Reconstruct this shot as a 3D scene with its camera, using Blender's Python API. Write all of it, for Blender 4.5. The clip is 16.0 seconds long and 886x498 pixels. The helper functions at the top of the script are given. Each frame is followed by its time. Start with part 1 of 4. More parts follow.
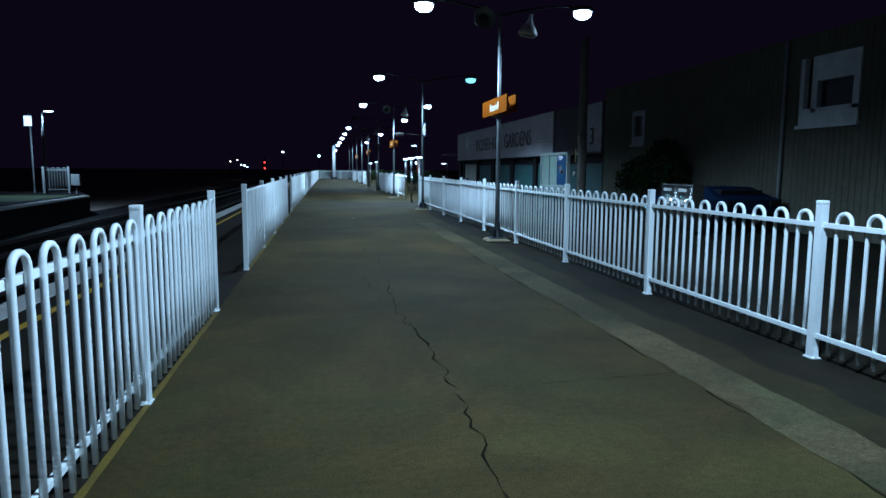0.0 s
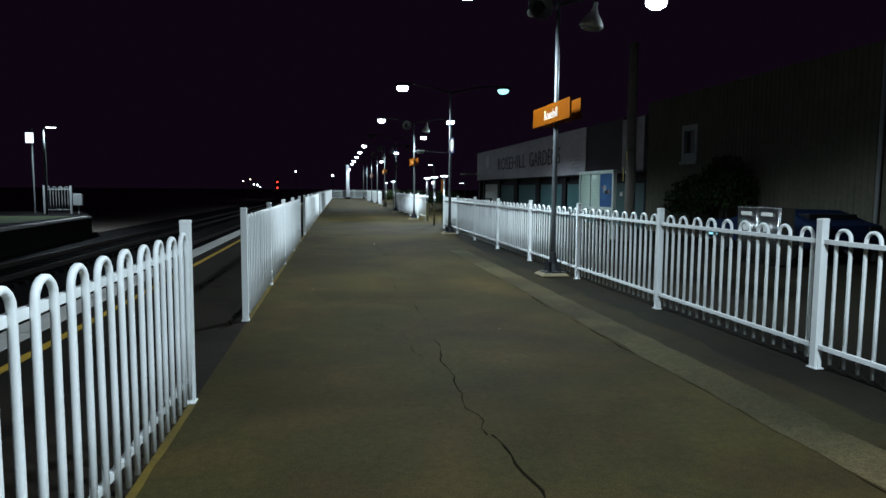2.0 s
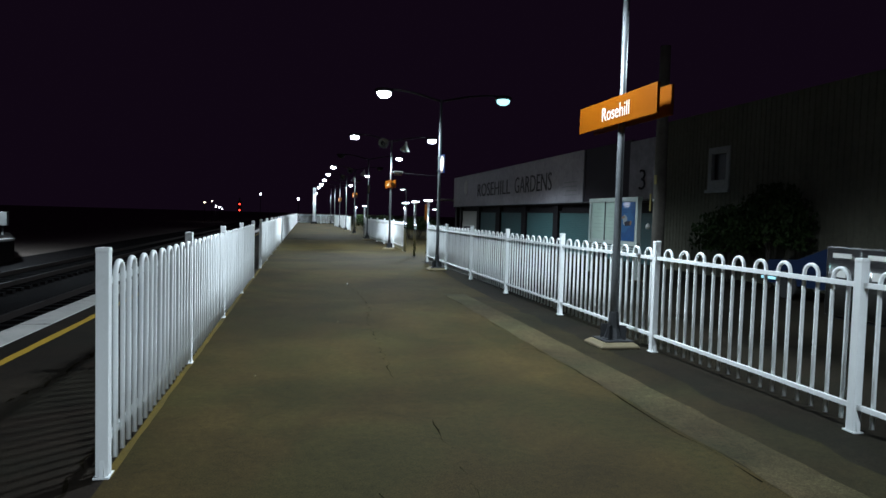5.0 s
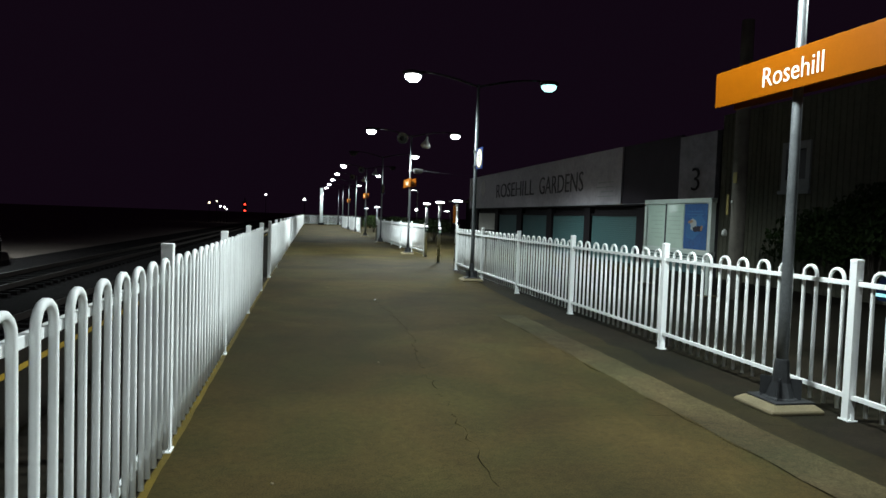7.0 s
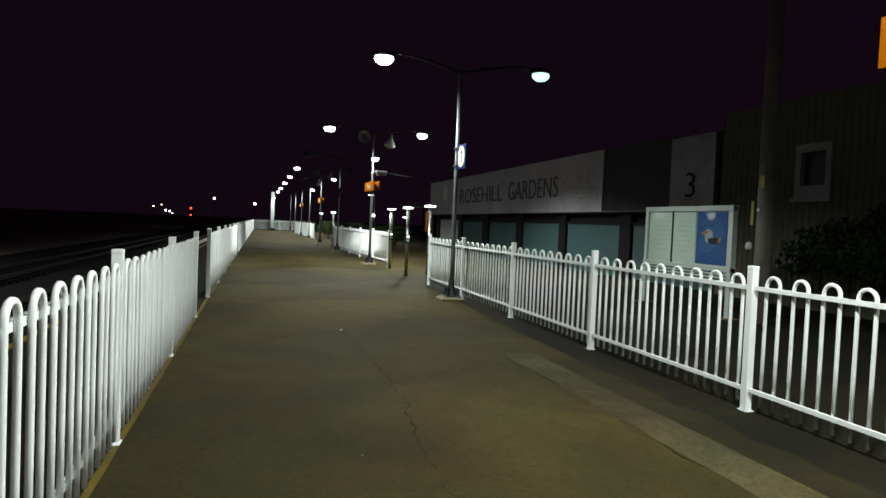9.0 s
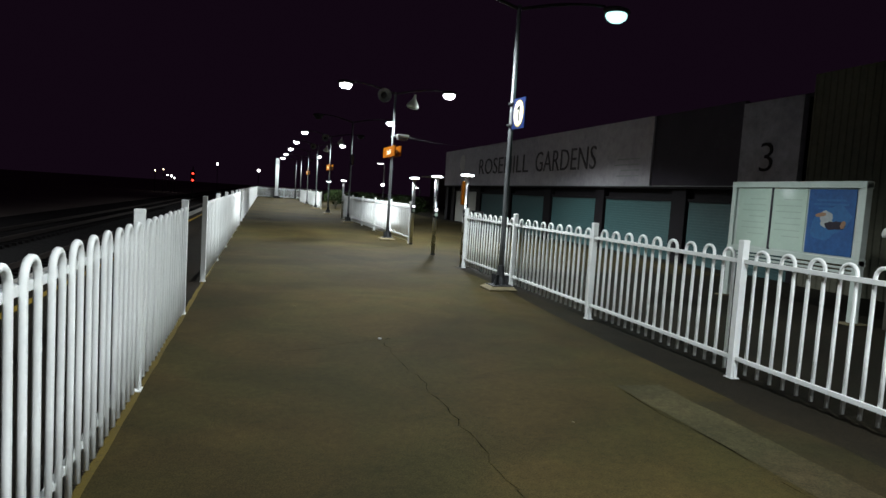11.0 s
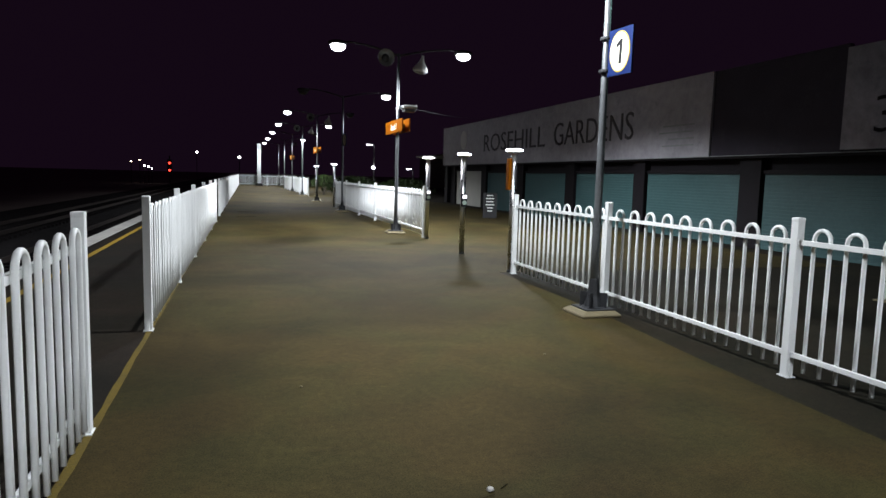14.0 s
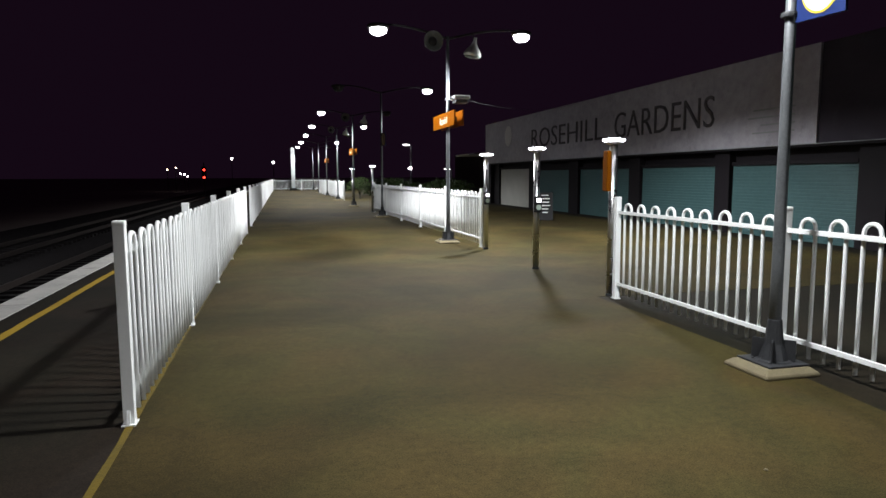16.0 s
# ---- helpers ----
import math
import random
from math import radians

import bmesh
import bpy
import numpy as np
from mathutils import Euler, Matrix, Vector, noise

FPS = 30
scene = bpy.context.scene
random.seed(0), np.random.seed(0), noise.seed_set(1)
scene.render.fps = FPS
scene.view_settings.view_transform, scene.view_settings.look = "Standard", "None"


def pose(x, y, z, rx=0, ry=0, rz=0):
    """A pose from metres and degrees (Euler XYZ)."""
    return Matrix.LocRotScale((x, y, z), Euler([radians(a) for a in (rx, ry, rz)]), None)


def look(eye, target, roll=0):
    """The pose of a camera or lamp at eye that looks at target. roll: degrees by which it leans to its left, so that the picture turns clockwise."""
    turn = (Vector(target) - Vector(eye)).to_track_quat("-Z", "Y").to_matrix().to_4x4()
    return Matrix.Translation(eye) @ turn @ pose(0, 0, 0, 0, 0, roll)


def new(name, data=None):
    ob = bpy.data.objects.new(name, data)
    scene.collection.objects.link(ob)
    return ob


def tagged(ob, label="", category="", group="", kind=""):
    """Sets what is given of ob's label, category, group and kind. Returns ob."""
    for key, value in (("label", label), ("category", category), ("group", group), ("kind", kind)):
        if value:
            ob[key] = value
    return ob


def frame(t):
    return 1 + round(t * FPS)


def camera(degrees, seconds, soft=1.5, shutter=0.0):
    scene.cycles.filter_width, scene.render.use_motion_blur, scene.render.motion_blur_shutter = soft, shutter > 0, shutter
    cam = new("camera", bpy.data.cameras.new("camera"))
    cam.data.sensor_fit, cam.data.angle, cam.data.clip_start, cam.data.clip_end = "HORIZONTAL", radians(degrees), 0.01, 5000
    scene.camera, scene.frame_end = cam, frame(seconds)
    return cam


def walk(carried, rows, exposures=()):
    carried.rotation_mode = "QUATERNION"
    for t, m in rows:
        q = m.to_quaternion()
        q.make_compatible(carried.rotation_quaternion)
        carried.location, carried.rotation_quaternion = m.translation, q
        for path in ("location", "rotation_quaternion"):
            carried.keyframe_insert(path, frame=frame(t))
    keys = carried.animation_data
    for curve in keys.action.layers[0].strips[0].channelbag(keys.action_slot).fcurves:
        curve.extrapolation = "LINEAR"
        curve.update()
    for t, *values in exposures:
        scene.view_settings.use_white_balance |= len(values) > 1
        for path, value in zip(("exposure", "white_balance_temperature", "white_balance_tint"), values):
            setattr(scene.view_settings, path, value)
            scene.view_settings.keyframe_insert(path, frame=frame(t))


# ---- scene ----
cam = camera(67.6, 16.0)
PATH = [
    (0, (0.177, -0.966, 1.632), (0.529, 0.988, 1.392), 0.3),
    (0.5, (0.071, -0.24, 1.65), (0.378, 1.729, 1.479), 0.8),
    (1, (0.1, 0.402, 1.622), (0.4, 2.358, 1.331), 2.1),
    (1.5, (-0.015, 1.127, 1.631), (0.302, 3.092, 1.428), 0.7),
    (2, (0.031, 1.709, 1.623), (0.349, 3.675, 1.442), 0.4),
    (2.5, (-0.106, 2.447, 1.622), (0.312, 4.396, 1.456), 0.6),
    (3, (0.003, 3.019, 1.61), (0.434, 4.965, 1.441), 0.6),
    (3.5, (-0.025, 3.748, 1.607), (0.526, 5.659, 1.399), -0.2),
    (4, (0.035, 4.418, 1.601), (0.517, 6.352, 1.436), 1.7),
    (4.5, (0.07, 5.058, 1.612), (0.57, 6.99, 1.483), 0.2),
    (4.7, (0.074, 5.328, 1.626), (0.499, 7.28, 1.521), 1.9),
    (6.8, (-0.127, 8.195, 1.572), (0.311, 10.144, 1.477), 0.2),
    (7, (-0.188, 8.441, 1.612), (0.218, 10.397, 1.517), 2.0),
    (7.5, (-0.229, 9.009, 1.599), (0.273, 10.941, 1.476), -0.3),
    (8, (-0.134, 9.775, 1.592), (0.4, 11.701, 1.514), 2.3),
    (8.5, (-0.097, 10.407, 1.637), (0.517, 12.307, 1.527), 0.7),
    (9, (-0.141, 11.041, 1.643), (0.402, 12.965, 1.571), 2.4),
    (9.5, (-0.142, 11.781, 1.642), (0.431, 13.693, 1.51), 0.1),
    (10, (-0.179, 12.423, 1.648), (0.404, 14.331, 1.505), 0.7),
    (10.2, (-0.219, 12.738, 1.603), (0.321, 14.658, 1.457), 3.6),
    (12.3, (-0.164, 15.514, 1.65), (0.37, 17.435, 1.487), 3.6),
    (12.5, (-0.136, 15.819, 1.641), (0.425, 17.732, 1.476), 1.6),
    (13, (-0.184, 16.47, 1.642), (0.412, 18.369, 1.451), 0.8),
    (13.5, (-0.104, 17.164, 1.627), (0.401, 19.089, 1.424), 1.8),
    (14, (-0.123, 17.833, 1.644), (0.455, 19.735, 1.428), 1.5),
    (14.5, (-0.094, 18.461, 1.641), (0.387, 20.393, 1.452), 3.3),
    (15, (-0.079, 19.068, 1.649), (0.441, 20.989, 1.447), 1.1),
    (15.5, (-0.114, 19.788, 1.654), (0.277, 21.739, 1.451), 4.1),
    (16, (-0.036, 20.358, 1.664), (0.443, 22.288, 1.445), -0.2),
]
EXPOSURES = [(0, -0.06, 4400, 2), (0.5, -0.02, 4800, 4), (1.0, 0.02, 5050, 5), (2.0, 0.1, 5500, 7), (3.5, 0.26, 5750, 10), (4.7, 0.28, 5600, 11), (7, 0.36, 6150, 7), (9, 0.28, 6600, 8), (12.5, 0.5, 6050, 17), (16, 0.6, 6450, 20)]
walk(cam, [(t, look(eye, target, roll)) for t, eye, target, roll in PATH], EXPOSURES)

# ---- night sky and lamps' light ----
world = bpy.data.worlds.new("night")
scene.world = world
world.use_nodes = True
world.node_tree.nodes["Background"].inputs["Color"].default_value = (0.005, 0.0021, 0.0051, 1)
world.node_tree.nodes["Background"].inputs["Strength"].default_value = 0.85

LAMP_WATTS = 1360
LAMP_Z = 5.2
# along the platform: y, x, left head lit, right head lit, horns, name sign
POLES = [
    (-9.3, 4.06, 1, 0, 0, 0), (2.2, 4.06, 1, 0, 0, 0),
    (13.63, 4.06, 1, 1, 1, 1), (25.05, 4.04, 1, 1, 0, 0), (36.4, 4.08, 1, 1, 1, 1), (47.2, 4.08, 0, 1, 0, 0),
    (57.5, 4.07, 1, 0, 1, 1), (67.6, 4.07, 1, 1, 1, 0), (78.0, 4.07, 1, 0, 0, 1), (89.5, 4.07, 1, 1, 0, 0), (100.5, 4.07, 1, 0, 0, 0),
]
ARM = 1.8


def lamp_light(x, y, z, watts, colour=(0.93, 1.0, 0.97), cone=157, blend=0.34):
    data = bpy.data.lights.new("lamp_light", "SPOT")
    data.energy, data.color, data.shadow_soft_size = watts, colour, 0.22
    data.spot_size, data.spot_blend = radians(cone), blend
    ob = new("lamp_light", data)
    ob.location = (x, y, z)
    return ob


for y, x, l, r, h, s in POLES:
    if l:
        lamp_light(x - ARM + 0.1, y, LAMP_Z - 0.32, LAMP_WATTS * (1.08 if y < 10 else 0.85 if 20 < y < 30 else 1))
    if r:
        green = abs(y - 25.05) < 0.1
        lamp_light(x + ARM + 0.1, y, LAMP_Z - 0.32, LAMP_WATTS * (0.03 if green else 0.2 if y < 20 else 0.25 if 40 < y < 60 else 1.6 if y < 40 else 1.0), (0.5, 1.0, 0.85) if green else (0.93, 1.0, 0.97), 156, 0.42)


# ---- materials ----
def node(nt, kind, **values):
    n = nt.nodes.new(kind)
    for key, v in values.items():
        n.inputs[key].default_value = v
    return n


def mat(name, a, b=None, rough=0.6, metal=0.0, scale=3.0, fine=60.0, bump=0.15, spots=0.0, spot=(0.02, 0.02, 0.02), depth=0.01, tone=0.0, hard=0.14, spec=0.3):
    """Two colours mixed by broad and fine noise, with fine relief, worn spots and a small tone change from object to object."""
    m = bpy.data.materials.new(name)
    m.use_nodes = True
    nt = m.node_tree
    p = nt.nodes["Principled BSDF"]
    b = b or tuple(c * 0.8 for c in a)
    geo = nt.nodes.new("ShaderNodeNewGeometry")
    big = node(nt, "ShaderNodeTexNoise", Scale=scale, Detail=5.0, Roughness=0.6)
    small = node(nt, "ShaderNodeTexNoise", Scale=fine, Detail=3.0, Roughness=0.7)
    for n in (big, small):
        nt.links.new(geo.outputs["Position"], n.inputs["Vector"])
    add = nt.nodes.new("ShaderNodeMath")
    add.operation = "MULTIPLY_ADD"
    add.inputs[1].default_value = 0.45
    nt.links.new(small.outputs["Fac"], add.inputs[0])
    half = nt.nodes.new("ShaderNodeMath")
    half.operation = "MULTIPLY"
    half.inputs[1].default_value = 0.55
    nt.links.new(big.outputs["Fac"], half.inputs[0])
    nt.links.new(half.outputs[0], add.inputs[2])
    ramp = nt.nodes.new("ShaderNodeValToRGB")
    ramp.color_ramp.elements[0].position, ramp.color_ramp.elements[1].position = 0.5 - hard, 0.5 + hard
    ramp.color_ramp.elements[0].color, ramp.color_ramp.elements[1].color = (*b, 1), (*a, 1)
    nt.links.new(add.outputs[0], ramp.inputs["Fac"])
    colour = ramp.outputs["Color"]
    if spots:
        dirt = node(nt, "ShaderNodeTexNoise", Scale=scale * 2.7, Detail=8.0, Roughness=0.75)
        nt.links.new(geo.outputs["Position"], dirt.inputs["Vector"])
        cut = nt.nodes.new("ShaderNodeValToRGB")
        cut.color_ramp.elements[0].position, cut.color_ramp.elements[1].position = 0.56, 0.72
        cut.color_ramp.elements[0].color, cut.color_ramp.elements[1].color = (0, 0, 0, 1), (spots, spots, spots, 1)
        nt.links.new(dirt.outputs["Fac"], cut.inputs["Fac"])
        mix = nt.nodes.new("ShaderNodeMix")
        mix.data_type = "RGBA"
        nt.links.new(cut.outputs["Color"], mix.inputs["Factor"])
        nt.links.new(colour, mix.inputs["A"])
        mix.inputs["B"].default_value = (*spot, 1)
        colour = mix.outputs["Result"]
    if tone:
        info = nt.nodes.new("ShaderNodeObjectInfo")
        span = nt.nodes.new("ShaderNodeMapRange")
        span.inputs["To Min"].default_value, span.inputs["To Max"].default_value = 1 - tone, 1.0
        nt.links.new(info.outputs["Random"], span.inputs["Value"])
        hsv = nt.nodes.new("ShaderNodeHueSaturation")
        nt.links.new(span.outputs["Result"], hsv.inputs["Value"])
        nt.links.new(colour, hsv.inputs["Color"])
        colour = hsv.outputs["Color"]
    nt.links.new(colour, p.inputs["Base Color"])
    p.inputs["Metallic"].default_value = metal
    p.inputs["Specular IOR Level"].default_value = spec
    rr = nt.nodes.new("ShaderNodeMapRange")
    rr.inputs["To Min"].default_value, rr.inputs["To Max"].default_value = max(0.03, rough - 0.1), min(1.0, rough + 0.1)
    nt.links.new(big.outputs["Fac"], rr.inputs["Value"])
    nt.links.new(rr.outputs["Result"], p.inputs["Roughness"])
    if bump:
        bp = node(nt, "ShaderNodeBump", Strength=bump, Distance=depth)
        nt.links.new(small.outputs["Fac"], bp.inputs["Height"])
        nt.links.new(bp.outputs["Normal"], p.inputs["Normal"])
    return m


def glow(name, colour, strength):
    m = bpy.data.materials.new(name)
    m.use_nodes = True
    p = m.node_tree.nodes["Principled BSDF"]
    p.inputs["Base Color"].default_value = (0.8, 0.8, 0.8, 1)
    p.inputs["Emission Color"].default_value = (*colour, 1)
    p.inputs["Emission Strength"].default_value = strength
    return m


def asphalt(name, base, patch_a=0.35, patch_b=1.1):
    """Worn asphalt: broad stains that also put uneven lamplight into the tone, old patches and a fine stony grain, with
    a slight drift between brown and olive.
    """
    m = bpy.data.materials.new(name)
    m.use_nodes = True
    nt = m.node_tree
    p = nt.nodes["Principled BSDF"]
    geo = nt.nodes.new("ShaderNodeNewGeometry")

    def field(scale, detail, rough, warp, lo, hi, low, high):
        n = node(nt, "ShaderNodeTexNoise", Scale=scale, Detail=detail, Roughness=rough, Distortion=warp)
        nt.links.new(geo.outputs["Position"], n.inputs["Vector"])
        r = nt.nodes.new("ShaderNodeMapRange")
        r.inputs["From Min"].default_value, r.inputs["From Max"].default_value = lo, hi
        r.inputs["To Min"].default_value, r.inputs["To Max"].default_value = low, high
        nt.links.new(n.outputs["Fac"], r.inputs["Value"])
        return n, r.outputs["Result"]

    _, big = field(patch_a, 4.0, 0.55, 0.6, 0.36, 0.64, 0.68, 1.24)
    _, mid = field(patch_b, 6.0, 0.65, 1.2, 0.38, 0.62, 0.87, 1.1)
    _, blot = field(16.0, 5.0, 0.75, 0.0, 0.35, 0.65, 0.8, 1.2)
    fine, grain = field(95.0, 2.0, 0.8, 0.0, 0.3, 0.7, 0.5, 1.5)
    _, hue = field(0.8, 3.0, 0.6, 0.5, 0.4, 0.6, 0.0, 1.0)
    value = big
    for other in (mid, blot, grain):
        mul = nt.nodes.new("ShaderNodeMath")
        mul.operation = "MULTIPLY"
        nt.links.new(value, mul.inputs[0])
        nt.links.new(other, mul.inputs[1])
        value = mul.outputs[0]
    tint = nt.nodes.new("ShaderNodeMix")
    tint.data_type = "RGBA"
    tint.inputs["A"].default_value = (*base, 1)
    tint.inputs["B"].default_value = (base[0] * 0.84, base[1] * 0.98, base[2] * 0.95, 1)
    nt.links.new(hue, tint.inputs["Factor"])
    vec = nt.nodes.new("ShaderNodeVectorMath")
    vec.operation = "SCALE"
    nt.links.new(tint.outputs["Result"], vec.inputs[0])
    nt.links.new(value, vec.inputs["Scale"])
    nt.links.new(vec.outputs[0], p.inputs["Base Color"])
    p.inputs["Roughness"].default_value = 0.9
    p.inputs["Specular IOR Level"].default_value = 0.12
    bp = node(nt, "ShaderNodeBump", Strength=0.25, Distance=0.004)
    nt.links.new(fine.outputs["Fac"], bp.inputs["Height"])
    nt.links.new(bp.outputs["Normal"], p.inputs["Normal"])
    return m


M_ASPHALT = asphalt("asphalt", (0.0435, 0.0306, 0.0083))
# Margin and forecourt asphalt are darker than the platform floor.
M_MARGIN = asphalt("darker_margin_asphalt", (0.0245, 0.018, 0.0066), 0.5, 1.4)
M_EDGE_ASPHALT = asphalt("track_side_asphalt", (0.0155, 0.011, 0.0072), 0.5, 1.6)
M_DARK_ASPHALT = asphalt("dark_grey_asphalt", (0.0135, 0.0102, 0.0055), 0.5, 1.6)
M_CONCRETE = asphalt("pale_concrete", (0.058, 0.0445, 0.02), 0.6, 2.0)
M_COPING = mat("platform_coping", (0.5, 0.485, 0.45), (0.34, 0.33, 0.31), 0.8, 0, 1.5, 80, 0.3, 0.7, (0.1, 0.095, 0.085))
M_YELLOW = mat("yellow_line_paint", (0.4, 0.26, 0.02), (0.3, 0.19, 0.015), 0.7, 0, 2.5, 60, 0.3, 0.8, (0.08, 0.06, 0.015))
M_YELLOW_DULL = mat("worn_yellow_paint", (0.14, 0.094, 0.004), (0.07, 0.05, 0.004), 0.75, 0, 3.5, 60, 0.3, 0.95, (0.018, 0.016, 0.012))
M_CRACK = mat("crack_tar", (0.007, 0.006, 0.004), (0.016, 0.013, 0.008), 1.0, 0, 4, 80, 0.0, spec=0.0)
M_FENCE = mat("white_fence_paint", (0.83, 0.85, 0.84), (0.77, 0.79, 0.78), 0.45, 0, 2.0, 45, 0.06, 0.25, (0.55, 0.54, 0.5), 0.004, 0.06)
M_GALV = mat("galvanised_steel", (0.155, 0.165, 0.17), (0.1, 0.107, 0.112), 0.42, 0.45, 3.0, 50, 0.08, 0.4, (0.16, 0.17, 0.17), 0.004)
M_POLE_DARK = mat("dark_grey_pole_paint", (0.04, 0.042, 0.045), (0.022, 0.023, 0.025), 0.5, 0.2, 3.0, 50, 0.1, 0.3, (0.05, 0.05, 0.05), 0.004)
M_STEEL = mat("stainless_steel", (0.66, 0.66, 0.65), (0.54, 0.54, 0.54), 0.29, 1.0, 4.0, 90, 0.03, 0.0, depth=0.002)
M_CAB = mat("brushed_cabinet_steel", (0.42, 0.42, 0.41), (0.32, 0.32, 0.31), 0.22, 0.95, 4.0, 90, 0.05, 0.2, (0.15, 0.15, 0.15), depth=0.002)
M_PLINTH = mat("plinth_concrete", (0.17, 0.142, 0.08), (0.115, 0.096, 0.056), 0.85, 0, 4, 70, 0.4, 0.5, (0.14, 0.13, 0.1))
M_ORANGE = mat("orange_sign_enamel", (0.145, 0.041, 0.0002), (0.13, 0.036, 0.0002), 0.55, 0, 3, 40, 0.02, spec=0.04)
M_WHITE = mat("white_lettering", (0.62, 0.62, 0.58), (0.56, 0.56, 0.52), 0.4, 0, 4, 40, 0.02)
M_BLUE = mat("blue_sign_enamel", (0.009, 0.02, 0.085), (0.007, 0.016, 0.07), 0.35, 0, 3, 40, 0.02)
M_CREAM = mat("cream_sign_disc", (0.6, 0.58, 0.46), (0.55, 0.53, 0.42), 0.4, 0, 3, 40, 0.02)
M_SIGN_YELLOW = mat("yellow_sign_ring", (0.5, 0.33, 0.02), None, 0.4, 0, 3, 40, 0.02)
M_BLACK = mat("black_paint", (0.012, 0.012, 0.013), (0.02, 0.02, 0.021), 0.5, 0, 3, 40, 0.05, spec=0.08)
M_HEAD = mat("dark_luminaire_shell", (0.06, 0.06, 0.062), None, 0.6, 0, 5, 40, 0.05, spec=0.08)
M_HORN = mat("grey_horn_enamel", (0.24, 0.25, 0.25), (0.17, 0.18, 0.18), 0.45, 0, 5, 40, 0.05, 0.3, (0.25, 0.25, 0.24))
M_SHELL = mat("pale_speaker_shell", (0.62, 0.63, 0.6), (0.5, 0.51, 0.48), 0.45, 0, 5, 40, 0.05)
M_HORN_DARK = mat("dark_horn_mouth", (0.06, 0.062, 0.065), (0.04, 0.04, 0.042), 0.6, 0, 5, 40, 0.05)
M_LENS = glow("lamp_lens", (0.95, 1.0, 0.98), 22)
M_LENS_GREEN = glow("green_lamp_lens", (0.5, 0.98, 0.9), 1.5)
M_CAP_GLOW = glow("reader_post_light", (0.95, 0.98, 1.0), 8)
M_SCREEN = glow("reader_screen", (0.95, 0.97, 1.0), 1.6)
M_RED_GLOW = glow("red_signal_lens", (1.0, 0.04, 0.02), 3.5)
M_WARM_GLOW = glow("warm_far_lamp", (1.0, 0.75, 0.45), 8)
M_FAR_GLOW = glow("white_far_lamp", (1.0, 0.97, 0.92), 9)
M_BAND = mat("silver_fascia_panel", (0.42, 0.405, 0.44), (0.27, 0.26, 0.285), 0.45, 0.3, 0.7, 4.0, 0.0, 0.6, (0.17, 0.165, 0.18), 0.004, 0.02)
# Darker, blotchier fascia copy; the light missing there is put into its colour.
M_BAND_DIM = mat("dim_fascia_panel", (0.23, 0.22, 0.24), (0.12, 0.115, 0.125), 0.4, 0.3, 0.8, 4.0, 0.0, 0.55, (0.07, 0.07, 0.075), 0.004, 0.1)
# Pale spots put the glare over the sign into the lettering's colour.
M_SIGN_GREY = mat("glare_spotted_lettering", (0.05, 0.048, 0.053), (0.1, 0.097, 0.104), 0.6, 0, 1.2, 6, 0.0, 0.7, (0.22, 0.21, 0.23), spec=0.1)
M_FASCIA_DARK = mat("dark_fascia", (0.045, 0.038, 0.05), (0.03, 0.026, 0.034), 0.5, 0.2, 1.2, 40, 0.1, 0.3, (0.08, 0.08, 0.085), spec=0.08)
M_TEAL = mat("teal_shutter_paint", (0.046, 0.098, 0.1), (0.032, 0.074, 0.077), 0.5, 0, 0.8, 12, 0.08, 0.5, (0.04, 0.07, 0.07), 0.004, 0.15)
M_PIER = mat("dark_pier", (0.012, 0.01, 0.012), (0.008, 0.007, 0.008), 0.6, 0, 2.0, 50, 0.1, spec=0.08)
M_DOOR = mat("cream_roller_door", (0.42, 0.42, 0.38), (0.34, 0.34, 0.3), 0.6, 0, 1.2, 50, 0.1, 0.4, (0.2, 0.2, 0.18))
M_FRAME = mat("pale_window_frame", (0.3, 0.315, 0.315), (0.2, 0.21, 0.21), 0.6, 0, 3, 50, 0.1, 0.4, (0.16, 0.16, 0.16))
M_BOARD = mat("pale_green_white_frame", (0.5, 0.56, 0.52), (0.42, 0.47, 0.43), 0.4, 0.1, 3, 50, 0.05, 0.3, (0.4, 0.42, 0.4))
M_PAPER = mat("notice_paper", (0.44, 0.54, 0.46), (0.38, 0.47, 0.4), 0.7, 0, 3, 50, 0.05)
M_PAPER_DIM = mat("faded_print", (0.34, 0.42, 0.355), (0.3, 0.37, 0.31), 0.7, 0, 3, 50, 0.05)
M_POSTER = mat("blue_poster", (0.022, 0.09, 0.25), (0.015, 0.06, 0.18), 0.5, 0, 3.0, 12, 0.02)
M_POSTER_LIGHT = mat("poster_pale_shapes", (0.34, 0.36, 0.36), None, 0.5, 0, 6, 20, 0.02)
M_TIMBER = mat("weathered_pole_timber", (0.21, 0.195, 0.165), (0.13, 0.12, 0.105), 0.85, 0, 3, 60, 0.5, 0.5, (0.04, 0.038, 0.035), spec=0.08)
M_PLATE = mat("yellow_plate", (0.36, 0.29, 0.09), (0.28, 0.22, 0.07), 0.6, 0, 4, 40, 0.02)
M_CAR = mat("dark_blue_car_paint", (0.008, 0.016, 0.045), (0.006, 0.012, 0.035), 0.7, 0.0, 2, 30, 0.0, spec=0.08)
M_TYRE = mat("tyre_rubber", (0.02, 0.02, 0.02), None, 0.85, 0, 5, 60, 0.2)
# Ballast and rails near black: the unlit track's shade sits in their colour.
M_UNLIT_STONE = mat("unlit_dark_stone", (0.012, 0.0105, 0.0105), (0.007, 0.006, 0.0065), 0.95, 0, 1.5, 18, 1.0, 0.4, (0.015, 0.014, 0.014), 0.05, spec=0.08)
